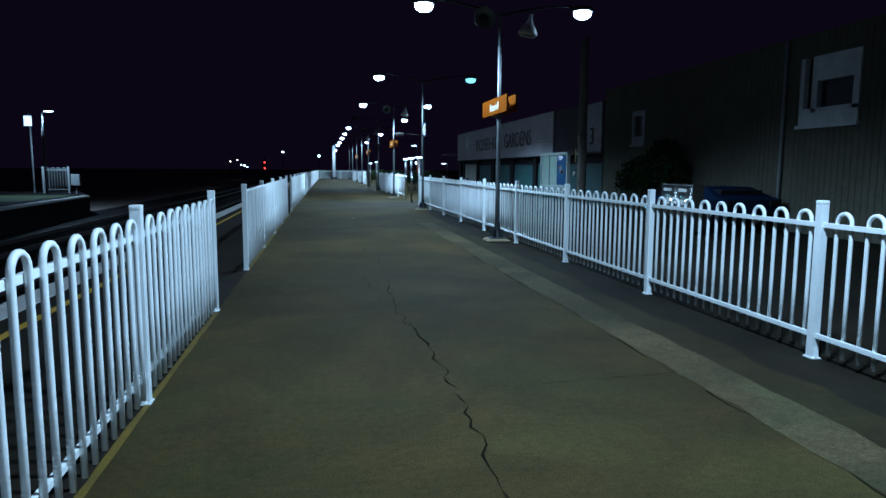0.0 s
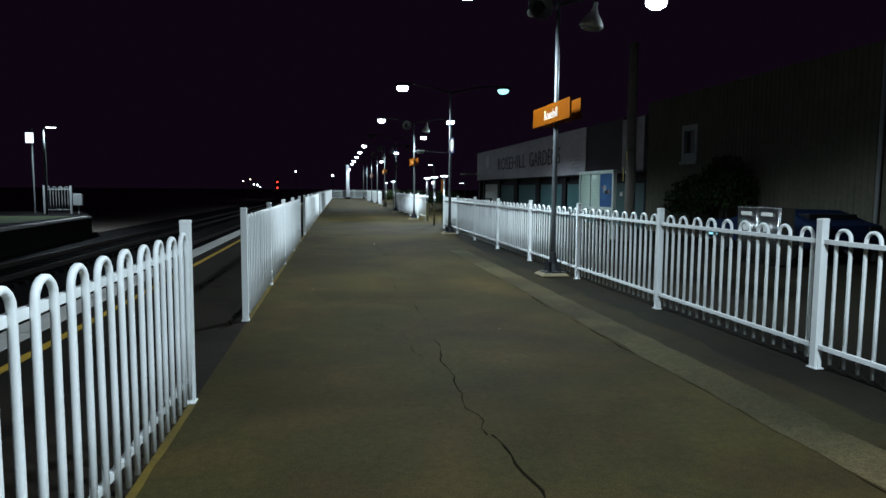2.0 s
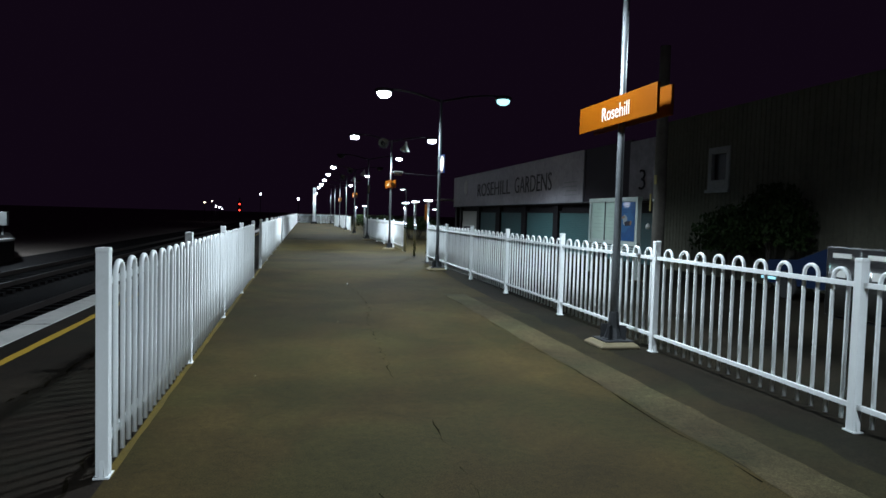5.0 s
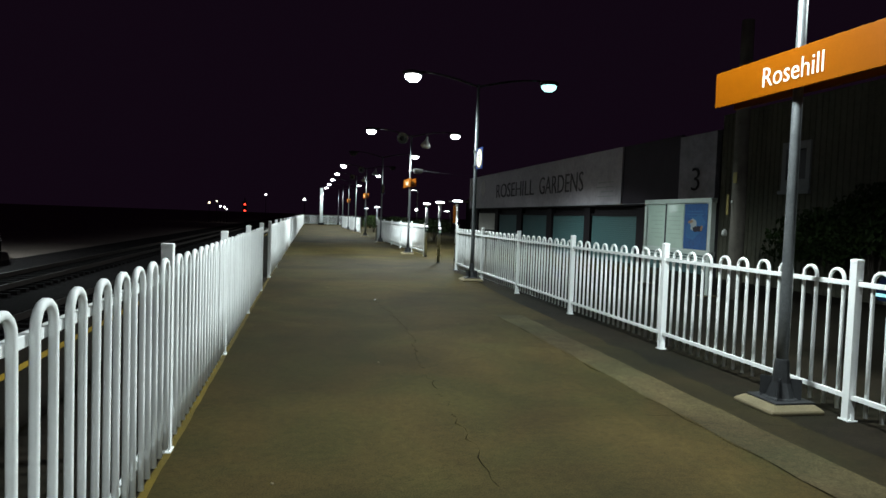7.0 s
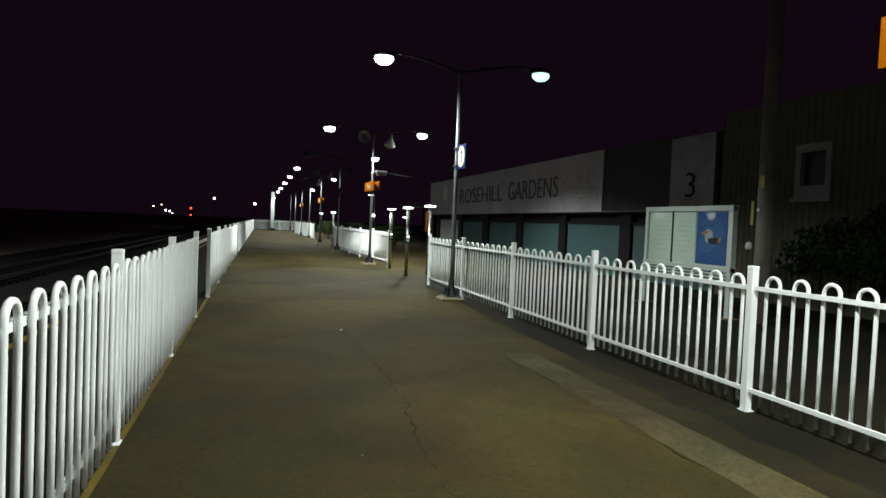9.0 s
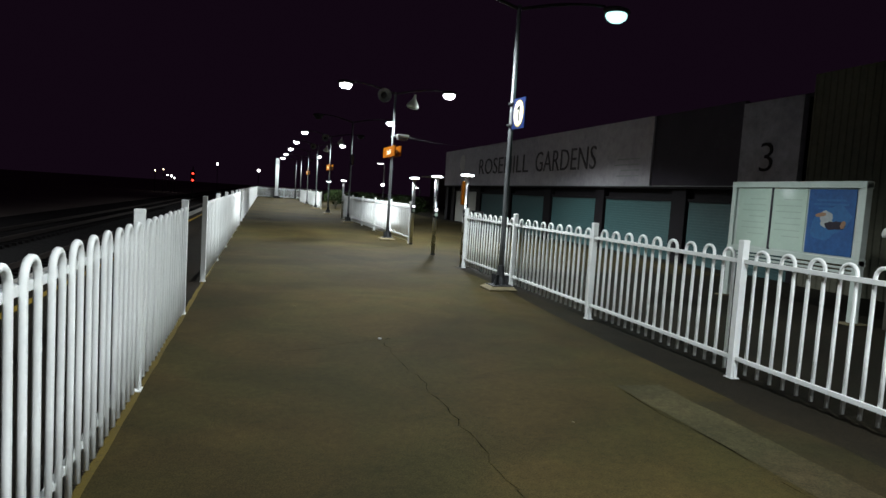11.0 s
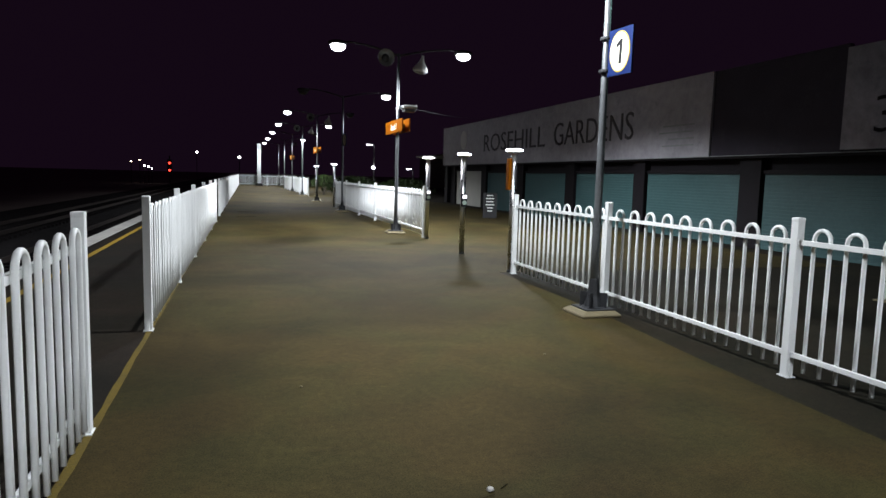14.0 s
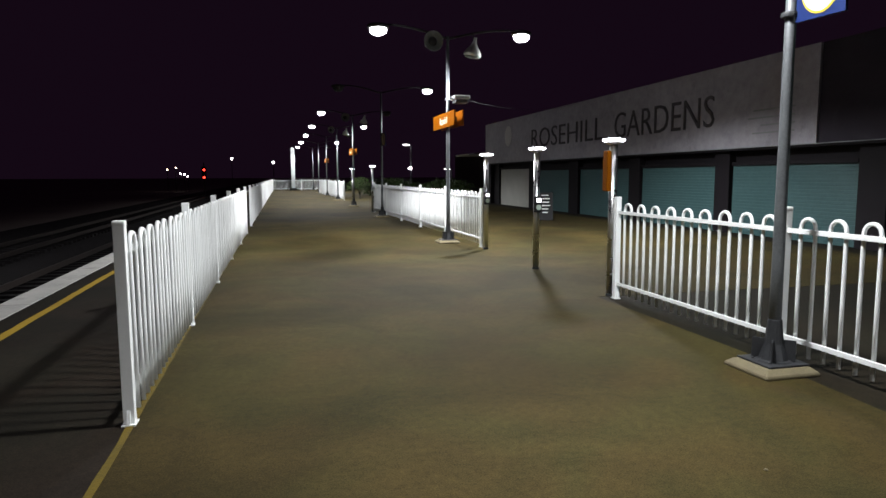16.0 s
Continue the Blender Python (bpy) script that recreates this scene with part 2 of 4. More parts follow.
M_RAIL = mat("rail_steel", (0.035, 0.028, 0.025), (0.018, 0.015, 0.014), 0.6, 0.3, 3, 40, 0.1, spec=0.08)
M_GRASS = mat("night_grass", (0.06, 0.085, 0.03), (0.035, 0.05, 0.02), 0.9, 0, 2, 30, 0.5, spec=0.08)
M_LEAF = mat("bush_leaf", (0.028, 0.045, 0.013), (0.015, 0.026, 0.008), 0.6, 0, 3, 20, 0.1, tone=0.3, spec=0.08)
M_BARK = mat("bark", (0.06, 0.05, 0.04), None, 0.9, 0, 5, 50, 0.4)
M_EARTH = mat("dark_earth", (0.17, 0.14, 0.12), (0.11, 0.095, 0.085), 0.95, 0, 0.2, 6, 0.5, spec=0.08)

# the notices lie behind clear acrylic
for m in (M_PAPER, M_POSTER):
    coat = m.node_tree.nodes["Principled BSDF"]
    coat.inputs["Coat Weight"].default_value = 0.22
    coat.inputs["Coat Roughness"].default_value = 0.04


M_CLAD = mat("olive_cladding_paint", (0.125, 0.12, 0.088), (0.085, 0.082, 0.062), 0.75, 0, 0.8, 9.0, 0.1, 0.6, (0.06, 0.056, 0.046), spec=0.1)


# ---- shape helpers ----
def place(name, me, material, parent=None, m=None, label=""):
    ob = new(name, me)
    if material and not me.materials:
        me.materials.append(material)
    if parent:
        ob.parent = parent
    if m is not None:
        ob.matrix_basis = m
    if label:
        tagged(ob, label)
    return ob


def mesh_of(bm, smooth=False):
    me = bpy.data.meshes.new("shape")
    bmesh.ops.recalc_face_normals(bm, faces=bm.faces[:])
    for f in bm.faces:
        f.smooth = smooth
    bm.to_mesh(me)
    bm.free()
    return me


def part(name, bm, material, parent=None, label="", m=None, smooth=False):
    return place(name, mesh_of(bm, smooth), material, parent, m, label)


def box(x0, x1, y0, y1, z0, z1, bevel=0.0, bm=None):
    own = bm or bmesh.new()
    made = bmesh.ops.create_cube(own, size=1.0)["verts"]
    for v in made:
        v.co = Vector((x0 + (v.co.x + 0.5) * (x1 - x0), y0 + (v.co.y + 0.5) * (y1 - y0), z0 + (v.co.z + 0.5) * (z1 - z0)))
    if bevel:
        edges = list({e for v in made for e in v.link_edges})
        bmesh.ops.bevel(own, geom=edges, offset=bevel, segments=2, affect="EDGES", profile=0.7)
    return own


def lathe(profile, seg=16, bm=None, m=None):
    """Revolve (r, z) pairs round z."""
    own = bm or bmesh.new()
    m = m or Matrix()
    rings = [[own.verts.new(m @ Vector((r * math.cos(2 * math.pi * k / seg), r * math.sin(2 * math.pi * k / seg), z))) for k in range(seg)] for r, z in profile]
    for a, b in zip(rings, rings[1:]):
        for k in range(seg):
            own.faces.new((a[k], a[(k + 1) % seg], b[(k + 1) % seg], b[k]))
    own.faces.new(rings[0][::-1])
    own.faces.new(rings[-1])
    return own


def tube(points, radius, seg=8, bm=None):
    """A round bar along points; radius: a number or one for each point."""
    own = bm or bmesh.new()
    pts = [Vector(p) for p in points]
    rs = radius if isinstance(radius, (list, tuple)) else [radius] * len(pts)
    rings = []
    for i, p in enumerate(pts):
        way = (pts[min(i + 1, len(pts) - 1)] - pts[max(i - 1, 0)]).normalized()
        side = way.cross(Vector((0.31, 0.83, 0.47)))
        if side.length < 0.1:
            side = way.cross(Vector((1, 0, 0)))
        side.normalize()
        up = way.cross(side)
        rings.append([own.verts.new(p + rs[i] * (math.cos(2 * math.pi * k / seg) * side + math.sin(2 * math.pi * k / seg) * up)) for k in range(seg)])
    for a, b in zip(rings, rings[1:]):
        for k in range(seg):
            own.faces.new((a[k], a[(k + 1) % seg], b[(k + 1) % seg], b[k]))
    own.faces.new(rings[0][::-1])
    own.faces.new(rings[-1])
    return own


def lettering(text, height, depth=0.004, width=None, bold=0.0):
    """The built-in font as a mesh, standing in the XZ plane, read from -Y, from x = 0; width: stretch to it."""
    cu = bpy.data.curves.new("letters", "FONT")
    cu.body, cu.size, cu.extrude, cu.resolution_u, cu.offset = text, 1.0, 0.0, 3, bold
    ob = new("letters", cu)
    bpy.context.view_layer.update()
    me = bpy.data.meshes.new_from_object(ob.evaluated_get(bpy.context.evaluated_depsgraph_get()))
    bpy.data.objects.remove(ob)
    xs, ys = [v.co.x for v in me.vertices], [v.co.y for v in me.vertices]
    k = height / (max(ys) - min(ys))
    kx = k if width is None else width / (max(xs) - min(xs))
    for v in me.vertices:
        v.co = Vector(((v.co.x - min(xs)) * kx, 0, (v.co.y - min(ys)) * k))
    bm = bmesh.new()
    bm.from_mesh(me)
    out = bmesh.ops.extrude_face_region(bm, geom=bm.faces[:])["geom"]
    for v in out:
        if isinstance(v, bmesh.types.BMVert):
            v.co.y -= depth
    me2 = mesh_of(bm)
    bpy.data.meshes.remove(me)
    return me2


def thing(name, x, y, z, label, category, group="", turn=0.0):
    ob = new(name)
    ob.matrix_basis = pose(x, y, z, 0, 0, turn)
    ob.empty_display_size = 0.2
    return tagged(ob, label, category, group)


def structure(ob, label="", category=""):
    return tagged(ob, label, category, kind="structure")


# ---- ground, platform, tracks ----
structure(part("ground", box(-600, 600, -200, 1500, -1.6, -1.15), M_EARTH), "dark unlit earth beyond the railway", "ground")
structure(part("platform_slab", box(-3.24, 60, -30, 125, -1.1, -0.02), M_CONCRETE), "platform body of dark concrete", "platform")
structure(part("floor", box(-1.05, 3.0, -30, 125, -0.03, 0.0), M_ASPHALT), "worn dark asphalt platform surface with cracks and patches", "platform")
structure(part("forecourt", box(3.0, 60, -30, 125, -0.03, -0.004), M_DARK_ASPHALT), "darker asphalt beside and beyond the fence", "ground")
infill = bmesh.new()
low = [infill.verts.new(p) for p in ((3.0, 18.6, 0.0), (3.85, 18.6, 0.0), (3.9, 21.0, 0.0), (4.0, 23.0, 0.0), (4.2, 25.5, 0.0), (4.2, 28.6, 0.0), (3.0, 28.6, 0.0))]
infill.faces.new(low)
structure(part("floor_infill", infill, M_ASPHALT), "worn dark asphalt along the foot of the fence", "platform")
structure(part("floor_infill", box(3.0, 11.9, 28.6, 125, -0.03, 0.0), M_ASPHALT), "worn dark asphalt at the forecourt entrance", "platform")
margin = bmesh.new()
ragged = random.Random(21)
pairs = []
for k in range(141):
    y = -30 + 48.6 * k / 140
    pairs.append((margin.verts.new((3.0, y, 0.0)), margin.verts.new((3.85 + ragged.uniform(-0.07, 0.07), y, 0.0))))
for a, b in zip(pairs, pairs[1:]):
    margin.faces.new((a[0], a[1], b[1], b[0]))
structure(part("floor_margin", margin, M_MARGIN), "darker asphalt margin between strip and fence", "platform")
structure(part("floor_edge", box(-3.24, -1.05, -30, 125, -0.03, -0.003), M_EDGE_ASPHALT), "dark asphalt strip between fence and platform edge", "platform")
rnd = random.Random(7)
coping = structure(new("platform_edge"), "pale worn concrete coping stones along the platform edge", "platform edge")
stone = mesh_of(box(-0.2, 0.2, 0.006, 1.194, -0.3, 0.0, 0.012))
stone.materials.append(M_COPING)
for k in range(60):
    place("coping_stone", stone, None, coping, pose(-3.443, -6 + 1.2 * k, 0.004 + rnd.uniform(-0.003, 0.003), 0, 0, rnd.uniform(-0.1, 0.1)))
structure(part("platform_edge_far", box(-3.64, -3.244, 66, 125, -0.3, 0.004), M_COPING), "pale concrete coping far along the platform", "platform edge")
structure(part("platform_wall", box(-3.56, -3.25, -30, 125, -1.15, -0.3), M_CONCRETE), "concrete platform face above the track", "platform wall")


def worn_line(name, x0, x1, y0, y1, z, seed, label, material):
    """A painted line with ragged worn edges."""
    r = random.Random(seed)
    bm = bmesh.new()
    n = int((y1 - y0) / 0.25)
    rows = []
    for k in range(n + 1):
        y = y0 + (y1 - y0) * k / n
        rows.append((bm.verts.new((x0 + r.uniform(0, 0.012), y, z)), bm.verts.new((x1 - r.uniform(0, 0.012), y, z))))
    for a, b in zip(rows, rows[1:]):
        bm.faces.new((a[0], a[1], b[1], b[0]))
    return structure(part(name, bm, material), label, "line")


worn_line("yellow_line_platform", -2.96, -2.84, -10, 120, 0.002, 3, "worn yellow safety line along the platform edge", M_YELLOW)
for y0, y1 in ((-6, 6.9), (9.95, 40)):
    worn_line("yellow_line_fence", -1.075, -1.015, y0, y1, 0.003, 4, "thin worn yellow line painted beside the white fence", M_YELLOW_DULL)

# pale concrete strip along the right hand fence
strip = bmesh.new()
r2 = random.Random(5)
row = []
for k in range(101):
    y = -6 + 25.1 * k / 100
    row.append((strip.verts.new((2.98 + r2.uniform(-0.025, 0.025), y, 0.004)), strip.verts.new((3.43 + r2.uniform(-0.02, 0.02), y, 0.004))))
for a, b in zip(row, row[1:]):
    strip.faces.new((a[0], a[1], b[1], b[0]))
structure(part("concrete_strip", strip, M_CONCRETE), "pale concrete trench strip in the asphalt", "strip")


def crack(points, width, seed, step=0.12):
    """A jagged sunken crack, as a thin dark ribbon along a rough line."""
    r = random.Random(seed)
    bm = bmesh.new()
    pts = [Vector((*p, 0)) for p in points]
    line = []
    for a, b in zip(pts, pts[1:]):
        n = max(2, int((b - a).length / step))
        side = Vector((-(b - a).y, (b - a).x, 0)).normalized()
        line += [a.lerp(b, k / n) + side * r.uniform(-0.035, 0.035) for k in range(n)]
    line.append(pts[-1])
    last = None
    for k, p in enumerate(line):
        q = line[min(k + 1, len(line) - 1)] - line[max(k - 1, 0)]
        side = Vector((-q.y, q.x, 0)).normalized()
        w = 0.37 * width * r.choice((0.15, 0.35, 0.6, 1.0, 1.6))
        now = [bm.verts.new(p + side * w + Vector((0, 0, 0.003))), bm.verts.new(p - side * w + Vector((0, 0, 0.003)))]
        if last and r.random() > 0.1:
            bm.faces.new((last[0], last[1], now[1], now[0]))
        last = now
    return structure(part("floor_crack", bm, M_CRACK), "jagged dark crack in the asphalt", "crack")


crack([(1.03, 1.6), (1.06, 2.42), (1.09, 2.85), (1.12, 3.62), (1.11, 4.66), (1.04, 5.86)], 0.018, 1)
crack([(1.04, 5.86), (0.99, 6.4), (1.04, 8.08), (1.14, 10.95)], 0.012, 2)
crack([(0.97, 12.2), (1.06, 14.04), (1.05, 15.3), (1.24, 17.17)], 0.008, 3)
crack([(1.24, 17.17), (1.22, 18.6), (1.18, 19.9), (1.13, 20.9), (1.24, 21.0)], 0.008, 13)
crack([(1.12, 3.75), (1.9, 3.72), (2.45, 3.8), (2.98, 3.85)], 0.007, 4)
crack([(2.2, 13.5), (2.9, 13.45), (3.75, 13.1)], 0.008, 5)
crack([(0.0, 20.35), (0.35, 20.5), (0.65, 20.72), (1.13, 20.9)], 0.006, 6)
crack([(0.55, 9.5), (0.78, 8.9), (0.85, 7.3)], 0.006, 7)
crack([(2.95, -1.0), (2.97, 4.0), (2.95, 9.0), (2.97, 14.0), (2.96, 18.9)], 0.016, 11, 0.3)
crack([(-2.1, 15.0), (-2.15, 12.3), (-2.6, 10.1)], 0.05, 8)
crack([(-1.25, 10.5), (-1.23, 9.6), (-1.7, 9.05), (-2.4, 8.8)], 0.04, 9)

for k, (x, y, r) in enumerate(((1.12, 20.95, 0.022), (0.62, 15.6, 0.012), (2.1, 18.2, 0.011), (-0.35, 12.4, 0.012), (1.9, 9.1, 0.01), (0.3, 22.9, 0.013), (2.6, 23.4, 0.012))):
    peb = part("pebble", lathe([(r * 0.4, 0.0), (r, r * 0.3), (r * 0.8, r * 0.8), (r * 0.2, r)], 7, m=pose(x, y, 0, 0, 0, 40 * k)), M_COPING if k == 0 else M_PLINTH)
    tagged(peb, "small pale stone lying on the asphalt", "pebble", "loose stones on the platform")

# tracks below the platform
structure(part("track_bed", box(-13.9, -3.58, -60, 400, -1.15, -1.08), M_UNLIT_STONE), "stone ballast under the tracks, its unlit darkness put into the colour", "track bed")
for cx in (-5.6, -9.6):
    for s in (-0.72, 0.72):
        structure(part("rail", box(cx + s - 0.035, cx + s + 0.035, -60, 300, -0.97, -0.82, 0.01), M_RAIL), "steel running rail, its colour darkened as unlit", "rail")
    sl = thing("sleepers", cx, 0, -1.05, "row of concrete sleepers under the rails, their colour darkened as unlit", "sleepers")
    sl["kind"] = "stuff"
    bm = bmesh.new()
    for k in range(130):
        box(-1.2, 1.2, -6 + 0.65 * k, -5.77 + 0.65 * k, -0.06, 0.08, 0, bm)
    part("sleeper", bm, M_UNLIT_STONE, sl)

# opposite platform with its railing
bm = bmesh.new()
plan = [(-30, 12), (-11.35, 12), (-13.22, 40.6), (-16.3, 48), (-30, 48)]
lo = [bm.verts.new((x, y, -1.15)) for x, y in plan]
hi = [bm.verts.new((x, y, 0)) for x, y in plan]
bm.faces.new(hi)
for k in range(5):
    bm.faces.new((lo[k], lo[(k + 1) % 5], hi[(k + 1) % 5], hi[k]))
# Far platform wears the shade-dark stone, so it stays black under the lamps.
structure(part("opposite_platform", bm, M_UNLIT_STONE), "bare far platform across the tracks, its unlit darkness put into the colour", "platform")
edge_bm = box(-0.4, 0.0, 0.0, 28.66, -0.1, 0.006, 0.004)
structure(part("opposite_platform_edge", edge_bm, M_COPING, m=pose(-11.33, 12, 0, 0, 0, 3.74)), "pale coping of the far platform", "platform edge")
structure(part("grass_patch", box(-21, -13.9, 33, 40.4, 0.0, 0.012), M_GRASS), "dim grass patch on the far platform", "grass")

# ---- white loop-top fences ----
PITCH = 0.321


def loop_mesh(low=0.065, high=1.285, r=0.0152):
    w = PITCH / 4
    pts = [(-w, 0, low), (-w, 0, 0.6), (-w, 0, high - w)]
    pts += [(-w * math.cos(a), 0, high - w + w * math.sin(a)) for a in [math.pi * k / 8 for k in range(1, 8)]]
    pts += [(w, 0, high - w), (w, 0, 0.6), (w, 0, low)]
    return mesh_of(tube_flat(pts, r), True)


def tube_flat(pts, r, bm=None):
    """A bar of rounded square section, bent in the XZ plane."""
    own = bm or bmesh.new()
    ps = [Vector(p) for p in pts]
    section = [(1, 0.55), (0.55, 1), (-0.55, 1), (-1, 0.55), (-1, -0.55), (-0.55, -1), (0.55, -1), (1, -0.55)]
    rings = []
    for i, p in enumerate(ps):
        way = (ps[min(i + 1, len(ps) - 1)] - ps[max(i - 1, 0)]).normalized()
        side, up = Vector((0, 1, 0)), way.cross(Vector((0, 1, 0)))
        rings.append([own.verts.new(p + r * (a * side + b * up)) for a, b in section])
    n = len(section)
    for a, b in zip(rings, rings[1:]):
        for k in range(n):
            own.faces.new((a[k], a[(k + 1) % n], b[(k + 1) % n], b[k]))
    own.faces.new(rings[0][::-1])
    own.faces.new(rings[-1])
    return own


def post_mesh():
    """A square tube post with a pressed cap, a small base plate and a gusset on each side."""
    bm = box(-0.0365, 0.0365, -0.0365, 0.0365, 0.0, 1.36, 0.005)
    box(-0.0395, 0.0395, -0.0395, 0.0395, 1.345, 1.382, 0.014, bm)
    box(-0.06, 0.06, -0.045, 0.045, 0.0, 0.01, 0, bm)
    for s in (-1, 1):
        vs = [bm.verts.new(p) for p in ((s * 0.034, -0.012, 0.008), (s * 0.058, -0.012, 0.008), (s * 0.034, -0.012, 0.12), (s * 0.034, 0.012, 0.008), (s * 0.058, 0.012, 0.008), (s * 0.034, 0.012, 0.12))]
        for f in ((0, 1, 2), (3, 5, 4), (0, 3, 4, 1), (1, 4, 5, 2), (2, 5, 3, 0)):
            bm.faces.new([vs[k] for k in f])
    return mesh_of(bm)


LOOP, POST = loop_mesh(), post_mesh()
for me in (LOOP, POST):
    me.materials.append(M_FENCE)
RAILS = {}


def rail_mesh(length):
    key = round(length, 2)
    if key not in RAILS:
        RAILS[key] = mesh_of(box(0, key, -0.014, 0.014, -0.021, 0.021, 0.003))
        RAILS[key].materials.append(M_FENCE)
    return RAILS[key]


def fence(start, end, posts, label, front, joined=False):
    """A straight run of fence from start to end; posts: distances along it. front: side of the rails that carries the loops, seen along the run (-1 right, 1 left)."""
    a, b = Vector((*start, 0)), Vector((*end, 0))
    turn = math.degrees(math.atan2((b - a).y, (b - a).x))
    ob = thing("picket_fence", a.x, a.y, 0, label, "fence", "white platform fences", turn)
    whole = bmesh.new()
    for d in posts:
        place("post", POST, None, ob, pose(d, 0, 0, 0, 0, rnd.choice((0, 180))))
    for d0, d1 in zip(posts, posts[1:]):
        inner = d1 - d0 - 0.068
        for z in (0.205, 1.172):
            place("rail", rail_mesh(inner), None, ob, pose(d0 + 0.034, 0, z))
        n = max(1, round((d1 - d0 - 0.14) / PITCH))
        gap = (d1 - d0 - 0.14) / n
        for k in range(n):
            at = pose(d0 + 0.07 + gap * (k + 0.5), front * 0.028, rnd.uniform(-0.004, 0.004), rnd.uniform(-0.2, 0.2), 0, rnd.uniform(-1.5, 1.5))
            if joined:
                at_me = LOOP.copy()
                at_me.transform(at)
                whole.from_mesh(at_me)
                bpy.data.meshes.remove(at_me)
            else:
                place("picket", LOOP, None, ob, at)
    if joined:
        tagged(part("picket", whole, M_FENCE, ob), kind="stuff")
    else:
        whole.free()
    return ob


def even(length, n):
    return [length * k / n for k in range(n + 1)]


LX, RX = -1.07, 4.39
fence((LX, -5.36), (LX, 6.84), even(12.2, 4), "white loop-top steel fence along the track side, ending at a gap", -1)
fence((LX, 9.99), (LX, 22.27), [0, 3.05, 6.12, 9.2, 12.28], "white loop-top steel fence between two gaps on the track side", -1)
fence((LX + 0.015, 25.08), (LX + 0.1, 40.6), even(15.52, 5), "white loop-top steel fence beyond the second gap", -1)
fence((LX + 0.115, 43.7), (LX + 0.44, 103.5), even(59.8, 19), "white loop-top steel fence running far along the platform", -1, True)
fence((RX, -5.05), (RX, 28.43), [0, 3.03, 6.07, 9.1, 12.13, 15.18, 18.26, 21.31, 24.36, 27.38, 30.43, 33.48], "white loop-top steel fence between platform and forecourt", -1)
fence((4.58, 35.2), (4.36, 51.4), even(16.2, 5), "white loop-top steel fence past the card reader posts", -1)
fence((4.5, 67.5), (4.05, 88.5), even(21.0, 7), "white loop-top steel fence far along the platform", -1, True)
fence((-0.6, 103.7), (6.2, 103.7), even(6.8, 2), "white fence closing the far end of the platform", 1, True)

# ---- lamp posts ----
HEAD_PROFILE = [(0.05, 0.075), (0.15, 0.07), (0.23, 0.045), (0.27, 0.01), (0.26, -0.03), (0.24, -0.05)]


def lamp_post(x, y, lit_l, lit_r, green, label, horns):
    ob = thing("platform_lamp_post", x, y, 0.0, label, "lamp post", "platform lamp posts", 0)
    z0 = 0.075
    part("pole", tube([(0, 0, z0), (0, 0, 0.9), (0, 0, 2.4), (0, 0, 5.05)], [0.053, 0.049, 0.044, 0.036], 14), M_GALV, ob, smooth=True)
    foot = lathe([(0.15, z0), (0.15, z0 + 0.02), (0.12, z0 + 0.03), (0.078, z0 + 0.16), (0.06, z0 + 0.36), (0.056, z0 + 0.37)], 12)
    part("base_plate", box(-0.2, 0.2, -0.2, 0.2, 0.076, z0 + 0.016, 0.004), M_POLE_DARK, ob, "dark square steel base plate")
    for k in range(4):
        part("fin", box(0.06, 0.17, -0.006, 0.006, z0 + 0.016, z0 + 0.2, 0.002), M_POLE_DARK, ob, m=pose(0, 0, 0, 0, 0, 45 + 90 * k))
    part("flared_foot", foot, M_POLE_DARK, ob, "dark flared steel foot")
    for s, lit in ((-1, lit_l), (1, lit_r)):
        reach = ARM + s * 0.1
        pts = [(0, 0, 4.98)] + [(s * reach * k / 8 * 0.87, 0, 4.98 + 0.27 * math.sin(math.pi / 2 * k / 8)) for k in range(1, 9)]
        part("arm", tube(pts, [0.03] * 5 + [0.024] * 4, 8), M_POLE_DARK, ob, smooth=True)
        head = part("lamp_head", lathe(HEAD_PROFILE, 20, m=pose(s * reach, 0, LAMP_Z) @ Matrix.Diagonal((1, 0.62, 1, 1))), M_HEAD, ob, "dark oval luminaire", smooth=True)
        lens = lathe([(0.19, -0.045), (0.205, -0.09), (0.18, -0.15), (0.11, -0.2), (0.02, -0.215)], 20, m=pose(s * reach, 0, LAMP_Z) @ Matrix.Diagonal((1, 0.85, 1, 1)))
        part("lens", lens, (M_LENS_GREEN if green and s > 0 else M_LENS) if lit else M_HORN_DARK, head, "glowing white lens" if lit else "unlit lens")
    return ob


def plinth(x, y):
    bm = bmesh.new()
    for z, h in ((0.0, 0.265), (0.03, 0.265), (0.075, 0.205)):
        [bm.verts.new((sx * h, sy * h, z)) for sx, sy in ((-1, -1), (1, -1), (1, 1), (-1, 1))]
    bm.verts.ensure_lookup_table()
    v = bm.verts
    for a in (0, 4):
        for k in range(4):
            bm.faces.new((v[a + k], v[a + (k + 1) % 4], v[a + 4 + (k + 1) % 4], v[a + 4 + k]))
    bm.faces.new(v[8:12])
    bm.faces.new(v[0:4][::-1])
    bmesh.ops.bevel(bm, geom=bm.edges[:], offset=0.008, segments=1, affect="EDGES")
    ob = part("concrete_plinth", bm, M_PLINTH, m=pose(x - 0.02, y, 0, 0, 0, rnd.uniform(-3, 3)))
    tagged(ob, "square concrete plinth with sloping edges under a lamp post", "plinth", "lamp post plinths")
    for sx in (-0.1, 0.1):
        for sy in (-0.1, 0.1):
            part("bolt", lathe([(0.014, 0.074), (0.014, 0.1), (0.008, 0.104)], 6, m=pose(sx, sy, 0)), M_POLE_DARK, ob)
    return ob


